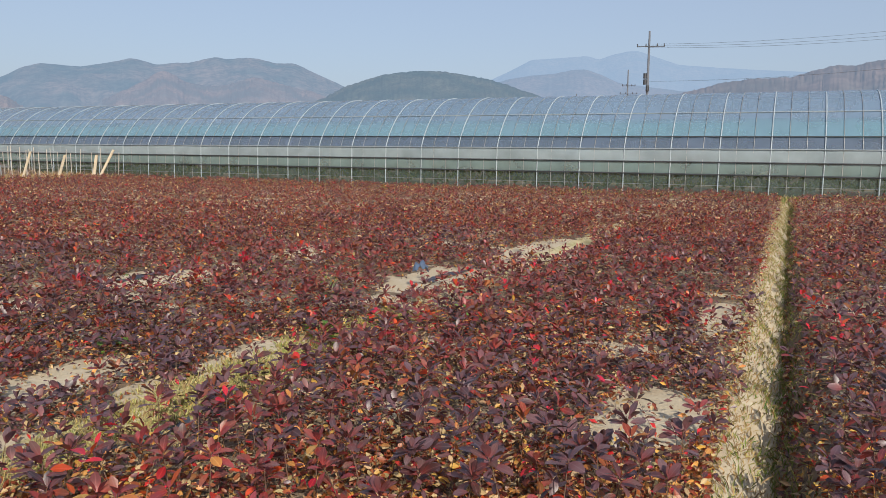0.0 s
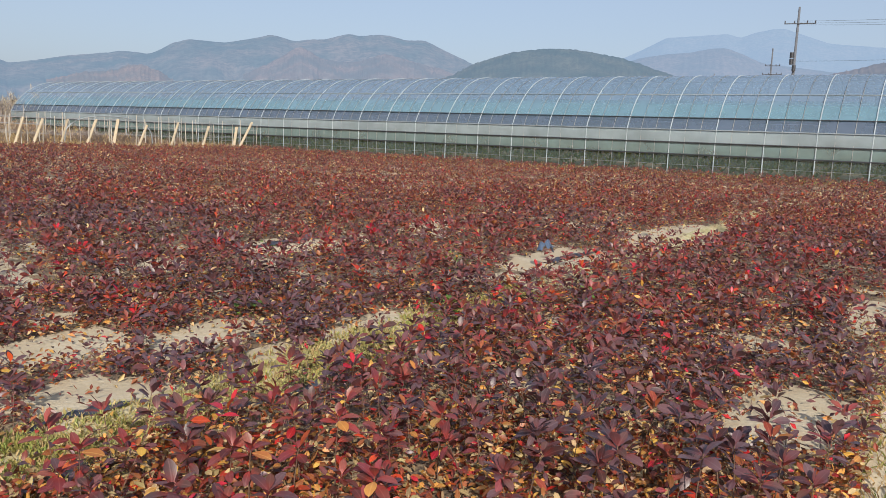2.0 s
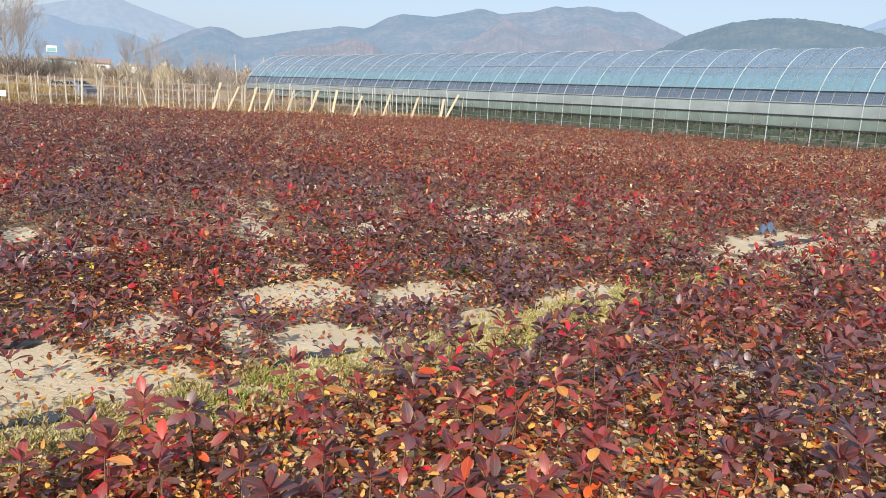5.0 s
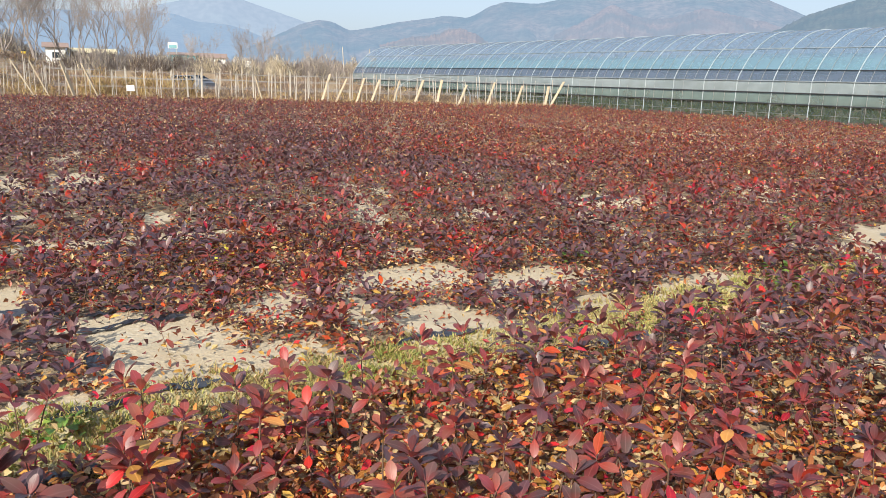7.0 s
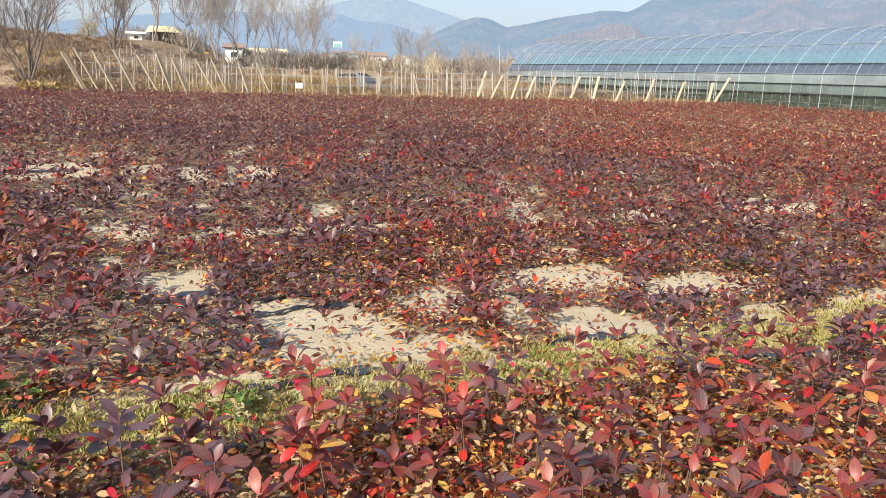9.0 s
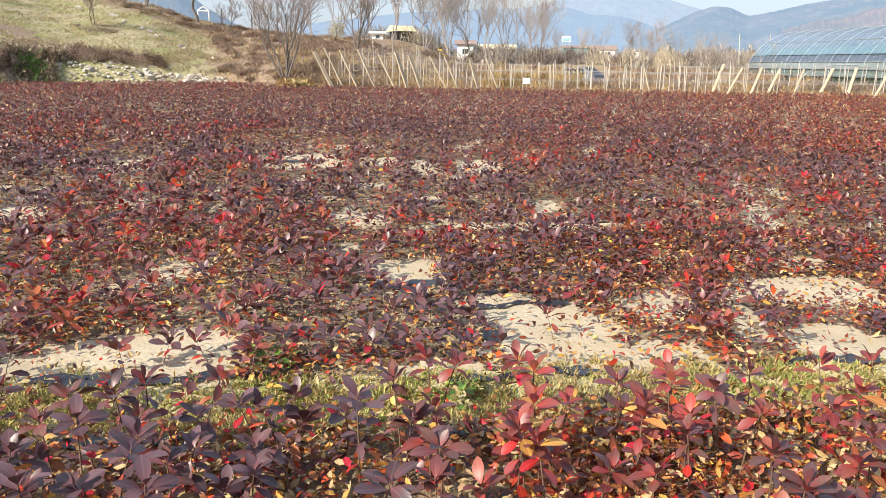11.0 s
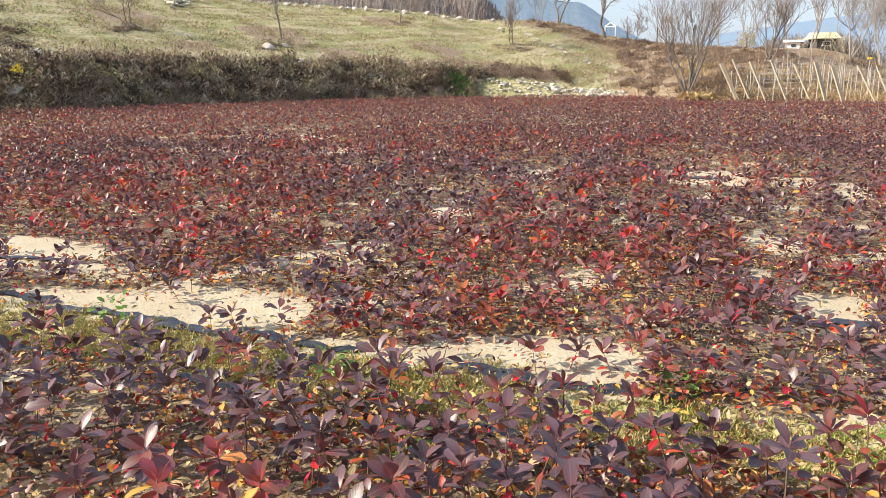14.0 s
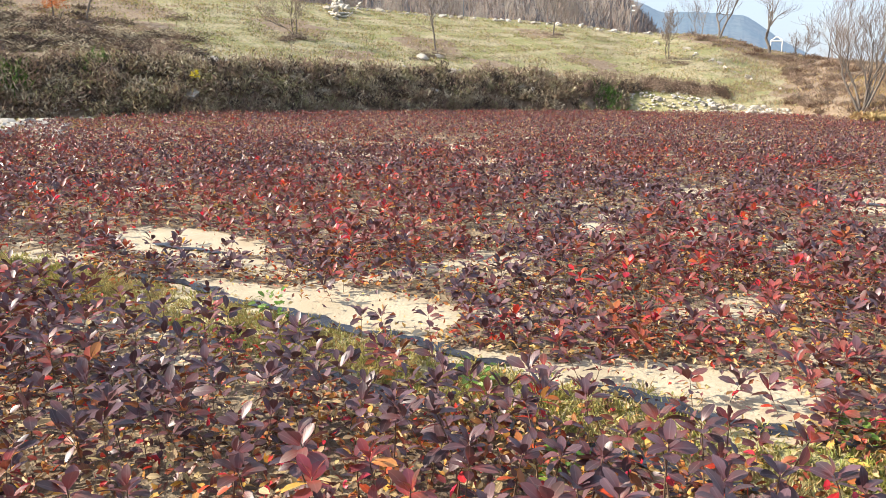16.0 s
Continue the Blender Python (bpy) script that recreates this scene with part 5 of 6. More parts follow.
# ---- trees ----
def grow(rng, height, stems, spread, twigs, droop=0.0):
    """Limbs of a leafless tree: thick ones and thin ones, as (point, radius) lines."""
    thick, thin = [], []

    def limb(p, d, length, r, level):
        n = 5 if level < 2 else 3
        pts = [(p.copy(), r)]
        q, w = p.copy(), d.copy()
        for i in range(n):
            w = (w + Vector(rng.normal(0, 0.2, 3)) + Vector((0, 0, 0.10 - droop))).normalized()
            q = q + w * (length / n)
            pts.append((q.copy(), max(r * (1 - 0.62 * (i + 1) / n), 0.006)))
        (thick if level < 2 else thin).append(pts)
        if level >= 3:
            return
        kids = {0: 6, 1: 5, 2: twigs}[level]
        for i in range(kids):
            f = 0.3 + 0.7 * (i + rng.uniform()) / kids
            k = min(n - 1, int(f * n))
            base = pts[k][0].lerp(pts[k + 1][0], f * n - k if f * n - k <= 1 else 1)
            side = Vector(rng.normal(0, 1, 3))
            dirn = (w * 0.75 + side.normalized() * spread + Vector((0, 0, 0.35))).normalized()
            limb(base, dirn, length * rng.uniform(0.42, 0.68), max(pts[k][1] * 0.55, 0.007), level + 1)

    for s in range(stems):
        a = 6.283 * s / max(1, stems) + rng.uniform(0, 1)
        tilt = 0.0 if stems == 1 else rng.uniform(0.18, 0.42)
        d = Vector((math.cos(a) * tilt, math.sin(a) * tilt, 1)).normalized()
        limb(Vector((math.cos(a), math.sin(a), 0)) * (0.08 * (stems > 1)) + Vector((0, 0, -0.1)), d, height * rng.uniform(0.6, 0.75), height * (0.016 if stems == 1 else 0.011), 0)
    return thick, thin


def bare_tree(seed, height, stems=1, spread=0.55, twigs=5, bark=BARK, twig=TWIG, stout=1.0):
    rng = np.random.default_rng(seed)
    thick, thin = grow(rng, height, stems, spread, twigs)
    thick = [[(p, r * stout) for p, r in line] for line in thick]
    v, f = tubes(thick, 6)
    tree = mesh_object("bare_tree", v, f, [bark], smooth=True)
    v, f = tubes(thin, 3)
    mesh_object("crown", v, f, [twig], parent=tree)
    return tree


def build_trees():
    rng = np.random.default_rng(81)
    one = bare_tree(1, 6.6, 6, 0.6, 7)
    one.matrix_basis = pose(*spot(71.4, 1.6))
    tagged(one, "large leafless tree with several grey stems", "tree")
    # seed, bearing, height angle of the foot, height, stems
    lone = [(2, 80.25, 3.6, 6.0, 2, "leafless tree with a forked trunk on the crest"), (3, 76.98, 2.4, 6.5, 1, "leafless tree with a dark straight trunk"), (4, 83.6, 2.18, 3.2, 3, "small leafless tree on the slope"),
            (5, 66.1, 0.9, 5.5, 4, "leafless tree with many upright stems"), (6, 91.56, 3.75, 4.2, 1, "slender leafless young tree on the bank"), (7, 100.02, 2.43, 4.4, 1, "slender leafless young tree on the bank"),
            (8, 110.03, 3.42, 3.4, 3, "small leafless tree with thin stems on the bank"), (9, 123.55, 4.0, 4.6, 1, "leafless young tree beside a rust-leafed shrub"), (10, 75.0, 2.0, 2.6, 3, "small leafless tree on the crest")]
    for seed, az, foot, h, stems, label in lone:
        t = bare_tree(seed, h, stems, 0.65, 6, stout=1.6 if h > 5 and stems < 3 else 1.0)
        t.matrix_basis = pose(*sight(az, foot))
        tagged(t, label, "tree")
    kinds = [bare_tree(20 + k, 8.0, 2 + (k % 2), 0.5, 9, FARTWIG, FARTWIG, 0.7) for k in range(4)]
    k = 0
    field_row = [(52.6, 78, 7.0), (53.4, 84, 7.6), (54.6, 80, 8.0), (55.6, 86, 8.2), (56.6, 76, 7.8), (57.5, 88, 8.4), (58.3, 80, 8.0), (59.4, 74, 8.4), (60.3, 84, 8.6), (61.2, 76, 8.0), (62.2, 84, 8.0),
                     (63.6, 80, 8.0), (65.0, 84, 7.6), (67.6, 86, 7.0), (69.0, 90, 7.5), (46.6, 100, 4.6), (45.6, 96, 5.2), (44.8, 104, 4.8), (48.3, 120, 4.6), (49.6, 124, 4.4), (51.6, 110, 4.6), (43.2, 100, 3.6),
                     (41.8, 96, 3.4), (40.6, 100, 3.4)]
    spur_row = [(88.8, 92, 6.5), (92, 96, 7.0), (95.5, 95, 6.5), (99, 96, 7.0), (86.8, 98, 6.0), (73.0, 95, 6.0), (81.6, 96, 6.0),
                     (90.3, 104, 7.0), (93.8, 106, 7.4), (97.2, 104, 7.0), (100.8, 108, 7.6), (102.6, 104, 7.0), (104.8, 106, 7.5), (107.5, 104, 7.4), (110.4, 106, 7.6), (113.5, 104, 7.4)]
    for az, r, h in field_row + spur_row:
        x, y = bearing(az, r)
        m = pose(x, y, float(ground_z(x, y)) - 0.05, 0, 0, rng.uniform(0, 360)) @ Matrix.Diagonal((h / 8, h / 8, h / 8, 1))
        t = copy_thing(kinds[k % 4], m) if k >= 4 else kinds[k]
        t.matrix_basis = m
        tagged(t, "tall leafless tree in the row behind the field" if h > 6 else "low leafless tree in the far scrub", "tree", "leafless trees behind the field")
        k += 1
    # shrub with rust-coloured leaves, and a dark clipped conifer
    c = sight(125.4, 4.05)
    v, f = tubes([[(c + Vector((0, 0, -0.1)), 0.06), (c + Vector((0.1, 0, 0.8)), 0.04), (c + Vector((0.1, 0.1, 1.6)), 0.015)]], 6)
    shrub = tagged(mesh_object("rust_shrub", v, f, [BARK]), "shrub with rust-orange autumn leaves on the bank", "shrub")
    scatter_leaves("crown", "", "", [((c.x + a, c.y + b, c.z + 0.5 + d), 0.7, 0.7, 0.6) for a, b, d in ((0, 0, 0.4), (0.6, 0.3, 0), (-0.6, -0.2, 0.1), (0.1, -0.5, 0.5))], 260, np.random.default_rng(5), [RUSTLEAF],
                   parent=shrub, kind="")
    x, y = bearing(67.5, 82)
    z = float(ground_z(x, y))
    v, f = tubes([[(Vector((x, y, z - 0.1)), 0.1), (Vector((x, y, z + 1.2)), 0.06)]], 6)
    con = tagged(mesh_object("clipped_conifer", v, f, [BARK]), "dark rounded conifer on the crest", "conifer")
    scatter_leaves("crown", "", "", [((x, y, z + 0.35), 1.1, 1.1, 1.9)], 900, np.random.default_rng(6), [BUSH], size=(0.1, 0.2), parent=con, kind="")
    # far scrub
    clumps = []
    for _ in range(90):
        az, r = rng.uniform(37, 66), rng.uniform(72, 120)
        x, y = bearing(az, r)
        clumps.append(((x, y, float(ground_z(x, y)) - 0.2), rng.uniform(0.8, 2.0), rng.uniform(0.8, 2.0), rng.uniform(0.8, 2.1)))
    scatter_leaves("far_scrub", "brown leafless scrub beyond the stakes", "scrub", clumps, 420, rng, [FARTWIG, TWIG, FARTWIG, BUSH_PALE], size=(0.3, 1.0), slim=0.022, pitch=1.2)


build_trees()


def build_spur_wood():
    """Leafless trunks and brush that clothe the wooded spur."""
    rng = np.random.default_rng(85)
    n = 20000
    az, h = rng.uniform(83.5, 120, n), rng.uniform(0.05, 1.0, n)
    el = np.interp(az, [82, 83.5, 84.8, 86, 87.5, 90, 95, 104, 118, 135], [1.5, 3.4, 5.0, 6.2, 7.0, 7.9, 8.6, 9.4, 10.0, 10.5])
    rr = 330 * (1 - 0.36 * (1 - h**1.25)) - 2
    z = (1.55 + 330 * np.tan(np.radians(el))) * h - 1.0
    pos = np.stack([-np.sin(np.radians(az)) * rr, np.cos(np.radians(az)) * rr, z], -1)
    ln = rng.uniform(1.6, 4.2, n)
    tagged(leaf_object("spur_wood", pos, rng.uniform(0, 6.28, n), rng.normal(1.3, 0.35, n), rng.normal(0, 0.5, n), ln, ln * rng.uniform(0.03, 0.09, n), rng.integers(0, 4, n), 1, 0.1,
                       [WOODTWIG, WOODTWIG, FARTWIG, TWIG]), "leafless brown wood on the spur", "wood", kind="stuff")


# spur twigs, with the haze of distance put into their colour
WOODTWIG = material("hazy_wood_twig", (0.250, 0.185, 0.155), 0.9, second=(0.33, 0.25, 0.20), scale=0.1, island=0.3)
build_spur_wood()


# ---- stakes and trellis along the edge ----
FENCE_A, FENCE_B = Vector((-18.3, 44.2, 0)), Vector((-42.6, 14.0, 0))
FENCE_DIR = (FENCE_B - FENCE_A).normalized()
FENCE_BACK = Vector((-0.781, 0.625, 0))
# braces: foot and head along the line, height of the head
BRACES = [(1.8, 0.6, 1.7), (2.0, 1.6, 1.4), (4.0, 3.4, 1.4), (5.8, 5.2, 1.55), (7.6, 7.0, 1.35), (8.9, 8.5, 1.6), (10.3, 9.6, 1.55), (11.5, 11.0, 1.5), (12.8, 12.1, 1.5), (13.6, 13.0, 1.55), (14.8, 14.0, 1.5),
          (15.5, 14.9, 1.7), (18.5, 18.9, 1.5), (26.4, 27.2, 1.85), (27.5, 28.1, 1.9), (28.6, 29.5, 1.9), (29.2, 30.3, 1.9), (30.6, 31.4, 1.9), (31.4, 32.2, 2.0), (32.1, 33.2, 1.9), (33.2, 34.3, 2.15), (34.2, 35.3, 2.15),
          (35.0, 36.2, 2.25), (35.6, 36.8, 2.0)]


def fence_at(s, back=0.0, h=0.0):
    p = FENCE_A + FENCE_DIR * s + FENCE_BACK * back
    return Vector((p.x, p.y, float(ground_z(p.x, p.y)) + h))


def build_trellis():
    rng = np.random.default_rng(91)
    for foot, head, h in BRACES:
        bm = bmesh.new()
        a, b = fence_at(foot, rng.uniform(-0.1, 0.1), -0.05), fence_at(head, rng.uniform(0.1, 0.4), h)
        length = (b - a).length
        m = Matrix.Translation((a + b) / 2) @ (b - a).to_track_quat("Z", "Y").to_matrix().to_4x4() @ pose(0, 0, 0, 0, 0, rng.uniform(-20, 20))
        box(bm, 0, 0, 0, rng.uniform(0.12, 0.17) * (2.0 if foot > 26 else 1.05), 0.05, length, m, 0.006)
        tagged(part("brace_plank", bm, PLANK, None), "weathered pale plank leaning as a brace", "plank", "brace planks")
    post = bpy.data.meshes.new("post")
    bm = bmesh.new()
    rod(bm, (0, 0, -0.1), (0, 0, 1.0), 0.019, 0.015, 6)
    bm.to_mesh(post)
    bm.free()
    post.materials.append(POST)
    # rows of thin posts, with wires
    for k, (back, gap, h) in enumerate(((0.2, 0.7, 1.66), (1.6, 0.85, 1.62), (3.4, 1.0, 1.66), (5.6, 1.05, 1.68), (8.2, 1.2, 1.7), (11.5, 1.4, 1.75))):
        row = tagged(new("trellis_row"), "row of thin pale posts strung with wire", "trellis", "trellis rows")
        s = 0.5 + 0.3 * k
        while s < 36.5:
            o = new("post", post)
            p = fence_at(s, back + rng.normal(0, 0.12))
            hh = h * rng.uniform(0.9, 1.12)
            wide = rng.uniform(0.9, 1.5)
            o.matrix_basis = pose(p.x, p.y, p.z, rng.normal(0, 1.6), rng.normal(0, 1.6), 0) @ Matrix.Diagonal((wide, wide, hh, 1))
            o.parent = row
            s += gap * rng.uniform(0.7, 1.3) * (1.7 if s < 13 else 1.0)
        for hw in (0.75, 1.2, 1.55):
            v, f = tubes([[(fence_at(q, back, hw + 0.03 * math.sin(q)), 0.006) for q in np.arange(0.4, 36.6, 1.5)]], 3)
            mesh_object("wire", v, f, [WIRE], parent=row)
    # two tall leaning poles near the greenhouse end
    for az, r, h, tilt in ((39.2, 76, 3.1, 5), (37.4, 78, 3.3, 0)):
        x, y = bearing(az, r)
        bm = bmesh.new()
        rod(bm, (0, 0, -0.1), (0, 0, h), 0.05, 0.035, 8)
        o = part("tall_pole", bm, POST, None)
        o.matrix_basis = pose(x, y, float(ground_z(x, y)), 0, -tilt, 0)
        tagged(o, "tall thin pale pole near the greenhouse end", "pole", "tall poles")
    # small hoop tunnel frame in front of the greenhouse end
    v, f = tubes([[(fence_at(8 + 2.4 * math.cos(w), 3.0, 1.75 * max(0.0, math.sin(w)) ** 0.5), 0.03) for w in np.linspace(0, math.pi, 18)]], 6)
    tagged(mesh_object("hoop_frame", v, f, [GALV], smooth=True), "bent galvanised pipe hoop behind the stakes", "hoop")


build_trellis()


# ---- behind the stakes: vehicle, houses, sacks ----
WHITE = material("white_render", (0.74, 0.74, 0.72), 0.7, second=(0.6, 0.6, 0.58), scale=1.2, fine=(0.8, 0.8, 0.78), fine_scale=12)
TEAL = material("teal_cladding", (0.17, 0.36, 0.39), 0.5, second=(0.2, 0.42, 0.44), scale=2)
ROOF = material("brown_roof", (0.26, 0.19, 0.16), 0.7, second=(0.33, 0.25, 0.21), scale=2)
TANROOF = material("cream_roof", (0.68, 0.60, 0.38), 0.6, second=(0.58, 0.50, 0.32), scale=1.5)
DARKWALL = material("dark_timber", (0.085, 0.075, 0.070), 0.8, second=(0.14, 0.12, 0.11), scale=3)
PANE = material("dark_pane", (0.03, 0.04, 0.05), 0.1, spec=0.8)
CARPAINT = material("silver_car_paint", (0.17, 0.18, 0.20), 0.4, metal=0.3, second=(0.14, 0.15, 0.17), scale=2)
TYRE = material("tyre_rubber", (0.02, 0.02, 0.02), 0.8, second=(0.04, 0.04, 0.035), scale=6)
YELLOW = material("yellow_paint", (0.72, 0.52, 0.03), 0.5, second=(0.6, 0.42, 0.04), scale=4)
BLUE = material("blue_plastic", (0.03, 0.12, 0.55), 0.4, second=(0.05, 0.18, 0.6), scale=5)
SACK = material("white_woven_sack", (0.72, 0.70, 0.66), 0.8, second=(0.58, 0.55, 0.5), scale=5, bump=0.5, bump_scale=30)


def house(name, label, az, r, width, depth, wall_h, roof_h, wall_mat, roof_mat, turn=0.0, windows=2):
    x, y = bearing(az, r)
    z = float(ground_z(x, y))
    h = tagged(new(name), label, "house")
    h.matrix_basis = pose(x, y, z, 0, 0, az + turn)
    bm = bmesh.new()
    box(bm, 0, 0, wall_h / 2 - 0.1, width, depth, wall_h + 0.2, bevel=0.03)
    part("wall", bm, wall_mat, h)
    bm = bmesh.new()
    e = 0.35
    pts = [(-width / 2 - e, -depth / 2 - e, wall_h - 0.05), (width / 2 + e, -depth / 2 - e, wall_h - 0.05), (width / 2 + e, depth / 2 + e, wall_h - 0.05), (-width / 2 - e, depth / 2 + e, wall_h - 0.05),
           (-width / 2 - e, 0, wall_h + roof_h), (width / 2 + e, 0, wall_h + roof_h)]
    vs = [bm.verts.new(p) for p in pts]
    for q in ((0, 1, 5, 4), (2, 3, 4, 5), (0, 4, 3), (1, 2, 5), (3, 2, 1, 0)):
        bm.faces.new([vs[k] for k in q])
    part("roof", bm, roof_mat, h)
    for k in range(windows):
        wx = width * ((k + 0.5) / windows - 0.5)
        bm = bmesh.new()
        box(bm, wx, -depth / 2 - 0.02, wall_h * 0.55, width / windows * 0.42, 0.08, wall_h * 0.38, bevel=0.01)
        win = part("window", bm, WHITE, h, "white window frame")
        bm = bmesh.new()
        box(bm, wx, -depth / 2 - 0.066, wall_h * 0.55, width / windows * 0.36, 0.02, wall_h * 0.31)
        part("pane", bm, PANE, win)
    return h


def build_car(az, r, turn):
    x, y = bearing(az, r)
    car = tagged(new("parked_car"), "silver-grey parked hatchback behind dry grass", "car")
    car.matrix_basis = pose(x, y, float(ground_z(x, y)), 0, 0, turn)
    bm = bmesh.new()
    prof = [(-1.9, 0.35), (-1.95, 0.62), (-1.85, 0.86), (-1.0, 0.95), (-0.45, 1.38), (0.9, 1.44), (1.55, 1.05), (1.85, 0.9), (1.9, 0.4), (1.75, 0.25), (-1.75, 0.25)]
    sides = [[bm.verts.new((px, w * (0.82 if pz < 1.0 else 0.68), pz)) for px, pz in prof] for w in (-1, 1)]
    n = len(prof)
    for i in range(n):
        bm.faces.new((sides[0][i], sides[0][(i + 1) % n], sides[1][(i + 1) % n], sides[1][i]))
    bm.faces.new(sides[0][::-1])
    bm.faces.new(sides[1])
    bmesh.ops.bevel(bm, geom=list(bm.edges), offset=0.05, segments=2, affect="EDGES")
    body = part("body", bm, CARPAINT, car)
    for name, verts in (("windscreen", [(-1.0, -0.62, 0.99), (-1.0, 0.62, 0.99), (-0.48, 0.58, 1.36), (-0.48, -0.58, 1.36)]), ("rear_window", [(1.5, 0.6, 1.1), (1.5, -0.6, 1.1), (0.95, -0.56, 1.4), (0.95, 0.56, 1.4)])):
        bm = bmesh.new()
        off = Vector((-0.035 if name == "windscreen" else 0.035, 0, 0.03))
        face = bm.faces.new([bm.verts.new(Vector(v) + off) for v in verts])
        bmesh.ops.solidify(bm, geom=[face], thickness=0.01)
        part(name, bm, PANE, car)
    for w in (-1, 1):
        bm = bmesh.new()
        face = bm.faces.new([bm.verts.new((px, w * py, pz)) for px, py, pz in ((-0.75, 0.80, 1.0), (1.2, 0.80, 1.02), (0.85, 0.70, 1.36), (-0.4, 0.70, 1.33))])
        bmesh.ops.solidify(bm, geom=[face], thickness=0.01)
        part("side_window", bm, PANE, car)
        for px in (-1.25, 1.2):
            bm = bmesh.new()
            rod(bm, (px, w * 0.66, 0.31), (px, w * 0.86, 0.31), 0.31, sides=20)
            wheel = part("wheel", bm, TYRE, car)
            bm = bmesh.new()
            rod(bm, (px, w * 0.84, 0.31), (px, w * 0.875, 0.31), 0.19, sides=14)
            part("rim", bm, GALV, wheel)
        bm = bmesh.new()
        box(bm, -1.88, w * 0.58, 0.72, 0.12, 0.3, 0.14, bevel=0.03)
        part("headlight", bm, WHITE, car, "clear headlight")


def build_beyond():
    build_car(50.3, 56, 20)
    house("teal_store", "low teal-clad store with brown roof", 50.2, 150, 5.0, 6, 1.9, 0.5, TEAL, ROOF)
    house("brown_roofed_house", "low white house with a brown roof", 48.5, 160, 6.0, 6, 1.6, 0.9, WHITE, ROOF)
    house("white_house", "small white house behind leafless trees", 58.2, 98, 2.0, 3, 2.0, 0.5, WHITE, ROOF, windows=1)
    house("dark_shed", "low dark shed with a pale roof", 56.0, 100, 4.6, 3, 1.6, 0.5, DARKWALL, TANROOF)
    house("cream_roofed_hut", "dark timber hut with a cream roof", 62.9, 82, 1.7, 2.4, 1.1, 0.55, DARKWALL, TANROOF, turn=18, windows=1)
    house("white_annex", "small white flat annex beside a hut", 64.6, 82, 1.1, 2, 0.8, 0.2, WHITE, WHITE, windows=1)
    # roadside sign
    x, y = bearing(50.9, 146)
    sign = tagged(new("road_sign"), "white and teal sign board on posts", "sign")
    sign.matrix_basis = pose(x, y, float(ground_z(x, y)), 0, 0, 51)
    for px in (-0.8, 0.8):
        bm = bmesh.new()
        rod(bm, (px * 0.8, 0, 0), (px * 0.8, 0, 3.4), 0.07)
        part("post", bm, GALV, sign)
    bm = bmesh.new()
    box(bm, 0, -0.1, 3.5, 1.6, 0.1, 1.0, bevel=0.02)
    board = part("board", bm, WHITE, sign, "white sign board")
    bm = bmesh.new()
    box(bm, 0, -0.17, 3.35, 1.3, 0.03, 0.55)
    part("marking", bm, TEAL, board, "teal band")
    # white notice and sacks by the stakes
    for az, r, w, h, z in ((54.0, 41.0, 0.36, 0.28, 0.6), (53.0, 52.0, 0.28, 0.22, 1.0)):
        x, y = bearing(az, r)
        n = tagged(new("notice_board"), "small white board on a thin stake", "board", "white boards")
        n.matrix_basis = pose(x, y, float(ground_z(x, y)), 0, 0, az)
        bm = bmesh.new()
        box(bm, 0, 0, z + h / 2, w, 0.03, h, bevel=0.004)
        part("board", bm, WHITE, n)
        bm = bmesh.new()
        rod(bm, (0, 0.04, -0.1), (0, 0.04, z + h), 0.02)
        part("stake", bm, POST, n)
    for az, r, s in ((51.9, 50, 0.34), (51.2, 51, 0.3), (52.4, 52, 0.3), (45.9, 60, 0.4), (45.6, 60, 0.35)):
        x, y = bearing(az, r)
        bm = bmesh.new()
        bmesh.ops.create_icosphere(bm, subdivisions=3, radius=1)
        for v in bm.verts:
            v.co.x *= 1.5
            v.co.z = max(v.co.z, -0.55) * 0.7
            v.co += 0.05 * Vector((math.sin(7 * v.co.y), math.sin(6 * v.co.x), math.sin(5 * v.co.x + 3 * v.co.y)))
        o = part("sack", bm, SACK, None)
        o.matrix_basis = pose(x, y, float(ground_z(x, y)) + 0.35 * s, 0, 0, az) @ Matrix.Diagonal((s, s, s, 1))
        tagged(o, "bulging white woven sack on dry grass", "sack", "white sacks")
    # white boxy lamp standard beyond the stakes
    x, y = bearing(46.0, 74)
    lamp = tagged(new("white_tank_stand"), "white tank on a short stand beyond the stakes", "tank")
    lamp.matrix_basis = pose(x, y, float(ground_z(x, y)), 0, 0, 46)
    bm = bmesh.new()
    rod(bm, (0, 0, 0.9), (0, 0, 1.45), 0.28, sides=14)
    part("tank", bm, WHITE, lamp)
    for px, py in ((-0.2, -0.2), (0.2, -0.2), (-0.2, 0.2), (0.2, 0.2)):
        bm = bmesh.new()
        rod(bm, (px, py, 0), (px * 0.8, py * 0.8, 0.95), 0.05)
        part("leg", bm, GALV, lamp)
    # yellow machine among the trees
    x, y = bearing(60.1, 72)
    z = float(ground_z(x, y))
    mac = tagged(new("yellow_machine"), "small yellow machine cab among leafless trees", "machine")
    mac.matrix_basis = pose(x, y, z + 0.37, 0, 0, 75) @ Matrix.Diagonal((0.65, 0.65, 0.65, 1))
    bm = bmesh.new()
    box(bm, 0, 0, 0.3, 0.5, 0.4, 0.3, bevel=0.05)
    part("body", bm, YELLOW, mac)
    bm = bmesh.new()
    box(bm, 0.05, 0, 0.55, 0.3, 0.32, 0.22, bevel=0.03)
    part("cab", bm, PANE, mac)
    bm = bmesh.new()
    box(bm, 0, 0, -0.25, 0.6, 0.45, 0.7, bevel=0.1)
    part("track", bm, TYRE, mac)
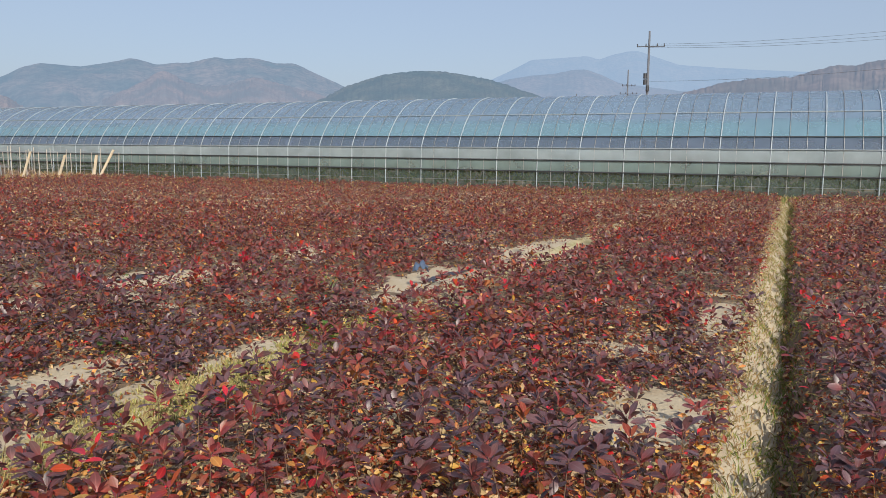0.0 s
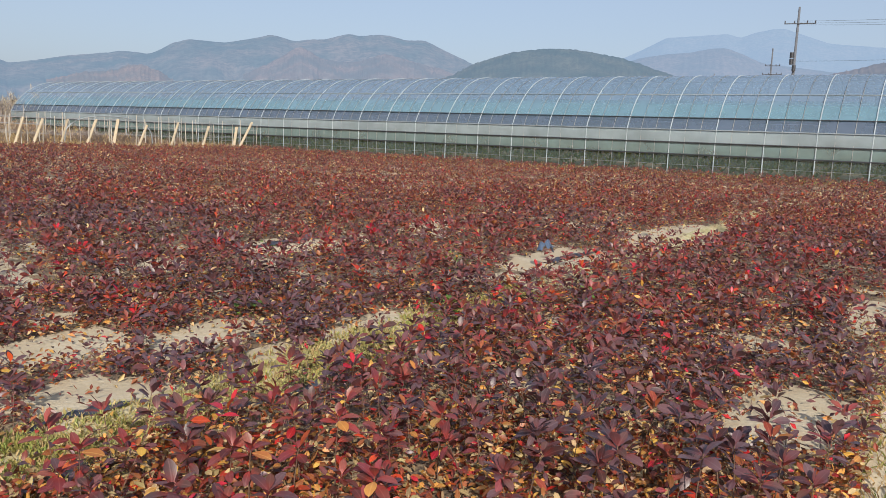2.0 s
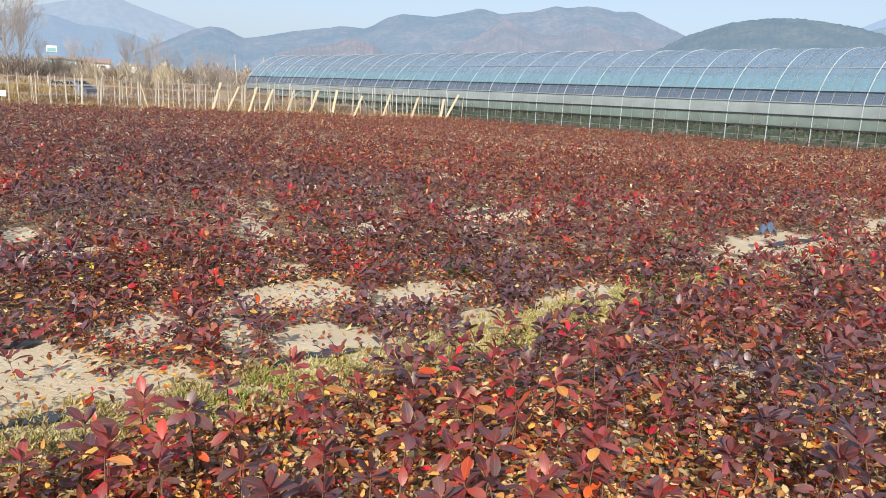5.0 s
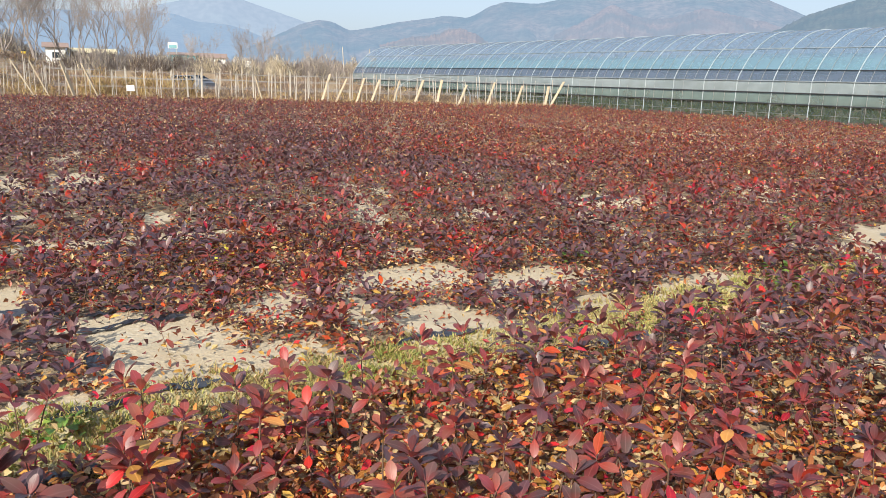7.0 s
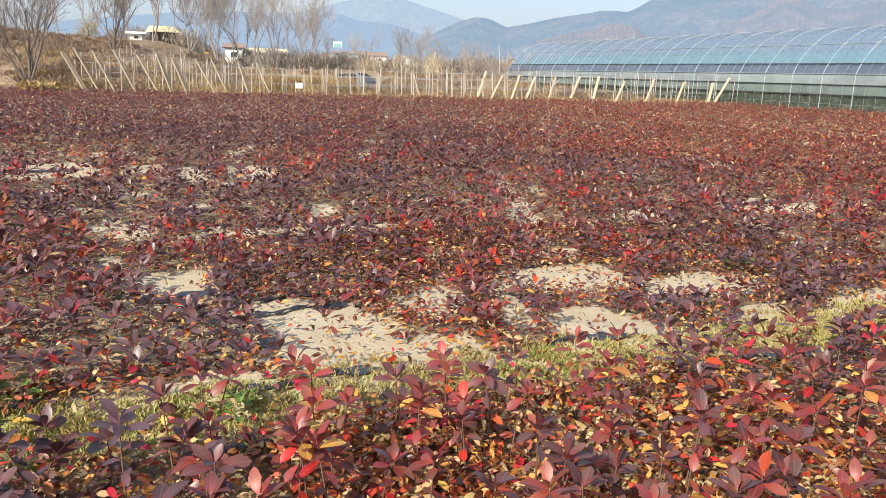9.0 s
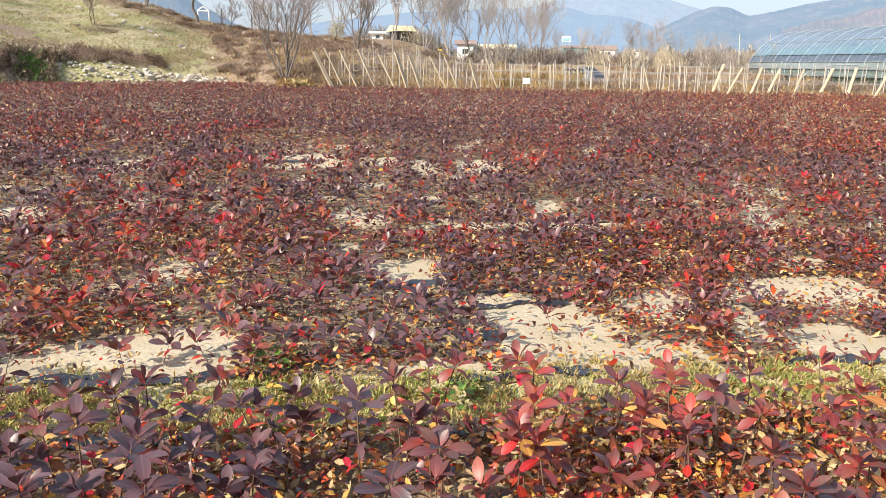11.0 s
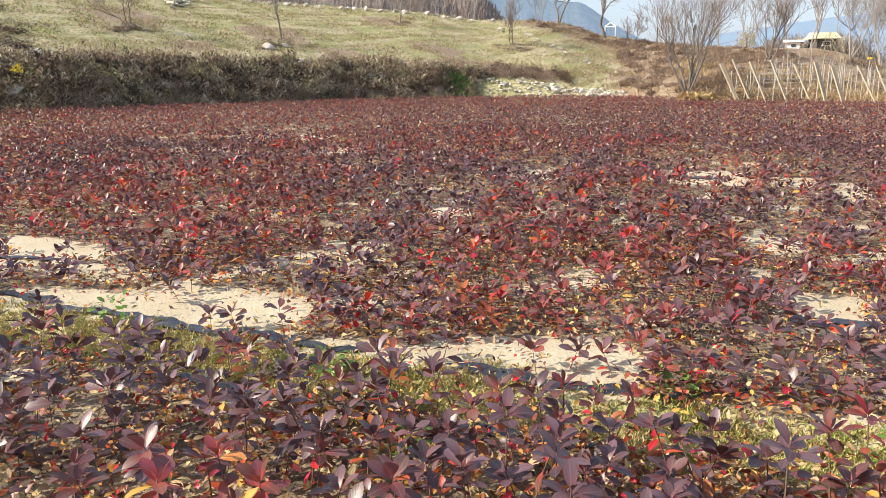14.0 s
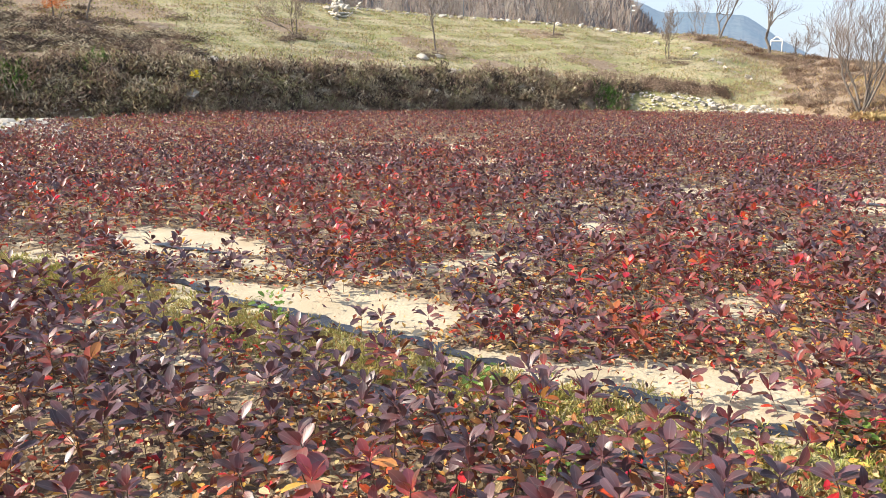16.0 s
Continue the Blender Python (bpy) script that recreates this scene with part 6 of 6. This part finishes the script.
    # blue drum on the stone pile
    c = sight(107.2, 5.7)
    drum = tagged(new("blue_drum"), "blue plastic drum on the stone pile", "drum")
    drum.matrix_basis = pose(c.x, c.y, c.z)
    bm = bmesh.new()
    rod(bm, (0, 0, 0), (0, 0, 0.85), 0.27, 0.27, 18)
    part("body", bm, BLUE, drum)
    bm = bmesh.new()
    rod(bm, (0, 0, 0.85), (0, 0, 0.92), 0.29, 0.29, 18)
    part("lid", bm, BLUE, drum)
    # white frame on the crest
    c = spot(76.6, RUN)
    fr = tagged(new("white_gate"), "white open metal frame on the crest", "frame")
    fr.matrix_basis = pose(c.x, c.y, c.z, 0, 0, 77)
    for a, b in (((-0.5, 0, 0), (-0.5, 0, 1.0)), ((0.5, 0, 0), (0.5, 0, 1.0)), ((-0.5, 0, 1.0), (0, 0, 1.35)), ((0.5, 0, 1.0), (0, 0, 1.35)), ((-0.5, 0, 0.95), (0.5, 0, 0.95))):
        bm = bmesh.new()
        rod(bm, a, b, 0.06)
        part("bar", bm, WHITE, fr)
    # posts along the lane on the crest
    for az, h, r, plates in ((86.2, 2.6, 80, 2), (98.0, 2.8, 80, 1), (75.4, 1.5, 76, 0), (72.3, 1.4, 78, 0), (73.4, 1.3, 80, 0)):
        x, y = bearing(az, rim_at(az) + RUN)
        p = tagged(new("roadside_post"), "thin roadside post with small white plates" if plates else "dark thin post on the crest", "post", "roadside posts")
        p.matrix_basis = pose(x, y, float(ground_z(x, y)), 0, 0, az)
        bm = bmesh.new()
        rod(bm, (0, 0, -0.1), (0, 0, h), 0.05, 0.04, 8)
        part("shaft", bm, CONCRETE if plates else DARKSTEEL, p)
        for k in range(plates):
            bm = bmesh.new()
            box(bm, 0.2, -0.05, h - 0.12 - 0.45 * k, 0.32, 0.03, 0.14, bevel=0.01)
            part("plate", bm, WHITE, p, "small white plate")


build_beyond()


# ---- power line ----
def power_pole(az, r, h, arms, label):
    x, y = bearing(az, r)
    p = tagged(new("power_pole"), label, "power pole")
    p.matrix_basis = pose(x, y, 0, 0, 0, az)
    bm = bmesh.new()
    rod(bm, (0, 0, -0.1), (0, 0, h), 0.21, 0.11, 12)
    part("shaft", bm, CONCRETE, p)
    for z, half in arms:
        bm = bmesh.new()
        box(bm, 0.2, -0.16, z, 2 * half, 0.1, 0.1, bevel=0.01)
        arm = part("crossarm", bm, DARKSTEEL, p)
        for q in (-0.95, -0.35, 0.45, 0.95):
            bm = bmesh.new()
            rod(bm, (0.2 + q * half, -0.16, z + 0.05), (0.2 + q * half, -0.16, z + 0.32), 0.07, 0.05, 8)
            part("insulator", bm, DARKSTEEL, arm)
    return p


def build_power_line():
    main = power_pole(-14.57, 95, 16.4, ((14.6, 1.6),), "tall concrete power pole with one crossarm and transformers")
    for z, s in ((11.2, -0.32), (10.5, -0.32), (9.8, 0.0)):
        bm = bmesh.new()
        rod(bm, (s, -0.3, z - 0.3), (s, -0.3, z + 0.3), 0.2, 0.2, 12)
        part("transformer", bm, DARKSTEEL, main)
    power_pole(-13.2, 150, 18.0, ((13.5, 1.6), (15.0, 1.2)), "concrete power pole farther off with two crossarms")
    power_pole(-9.6, 170, 15.2, ((13.6, 1.3),), "distant concrete power pole behind the greenhouse")
    ax, ay = bearing(-14.57, 95)
    bx, by = bearing(-42, 95)
    for k, (z0, z1, off) in enumerate(((14.9, 16.6, 2.0), (14.7, 15.9, 1.0), (14.5, 15.4, -0.5), (10.6, 13.2, 0.3))):
        pts = []
        for f in np.linspace(0, 1, 40):
            sag = -1.6 * 4 * f * (1 - f) * 0.6
            pts.append((Vector((ax + 0.25 * off + (bx - ax) * f, ay + (by - ay) * f, z0 + (z1 - z0) * f + sag)), 0.015))
        v, f = tubes([pts], 4)
        tagged(mesh_object("power_wire", v, f, [DARKSTEEL]), "sagging dark power wire", "wire", "power wires")


build_power_line()
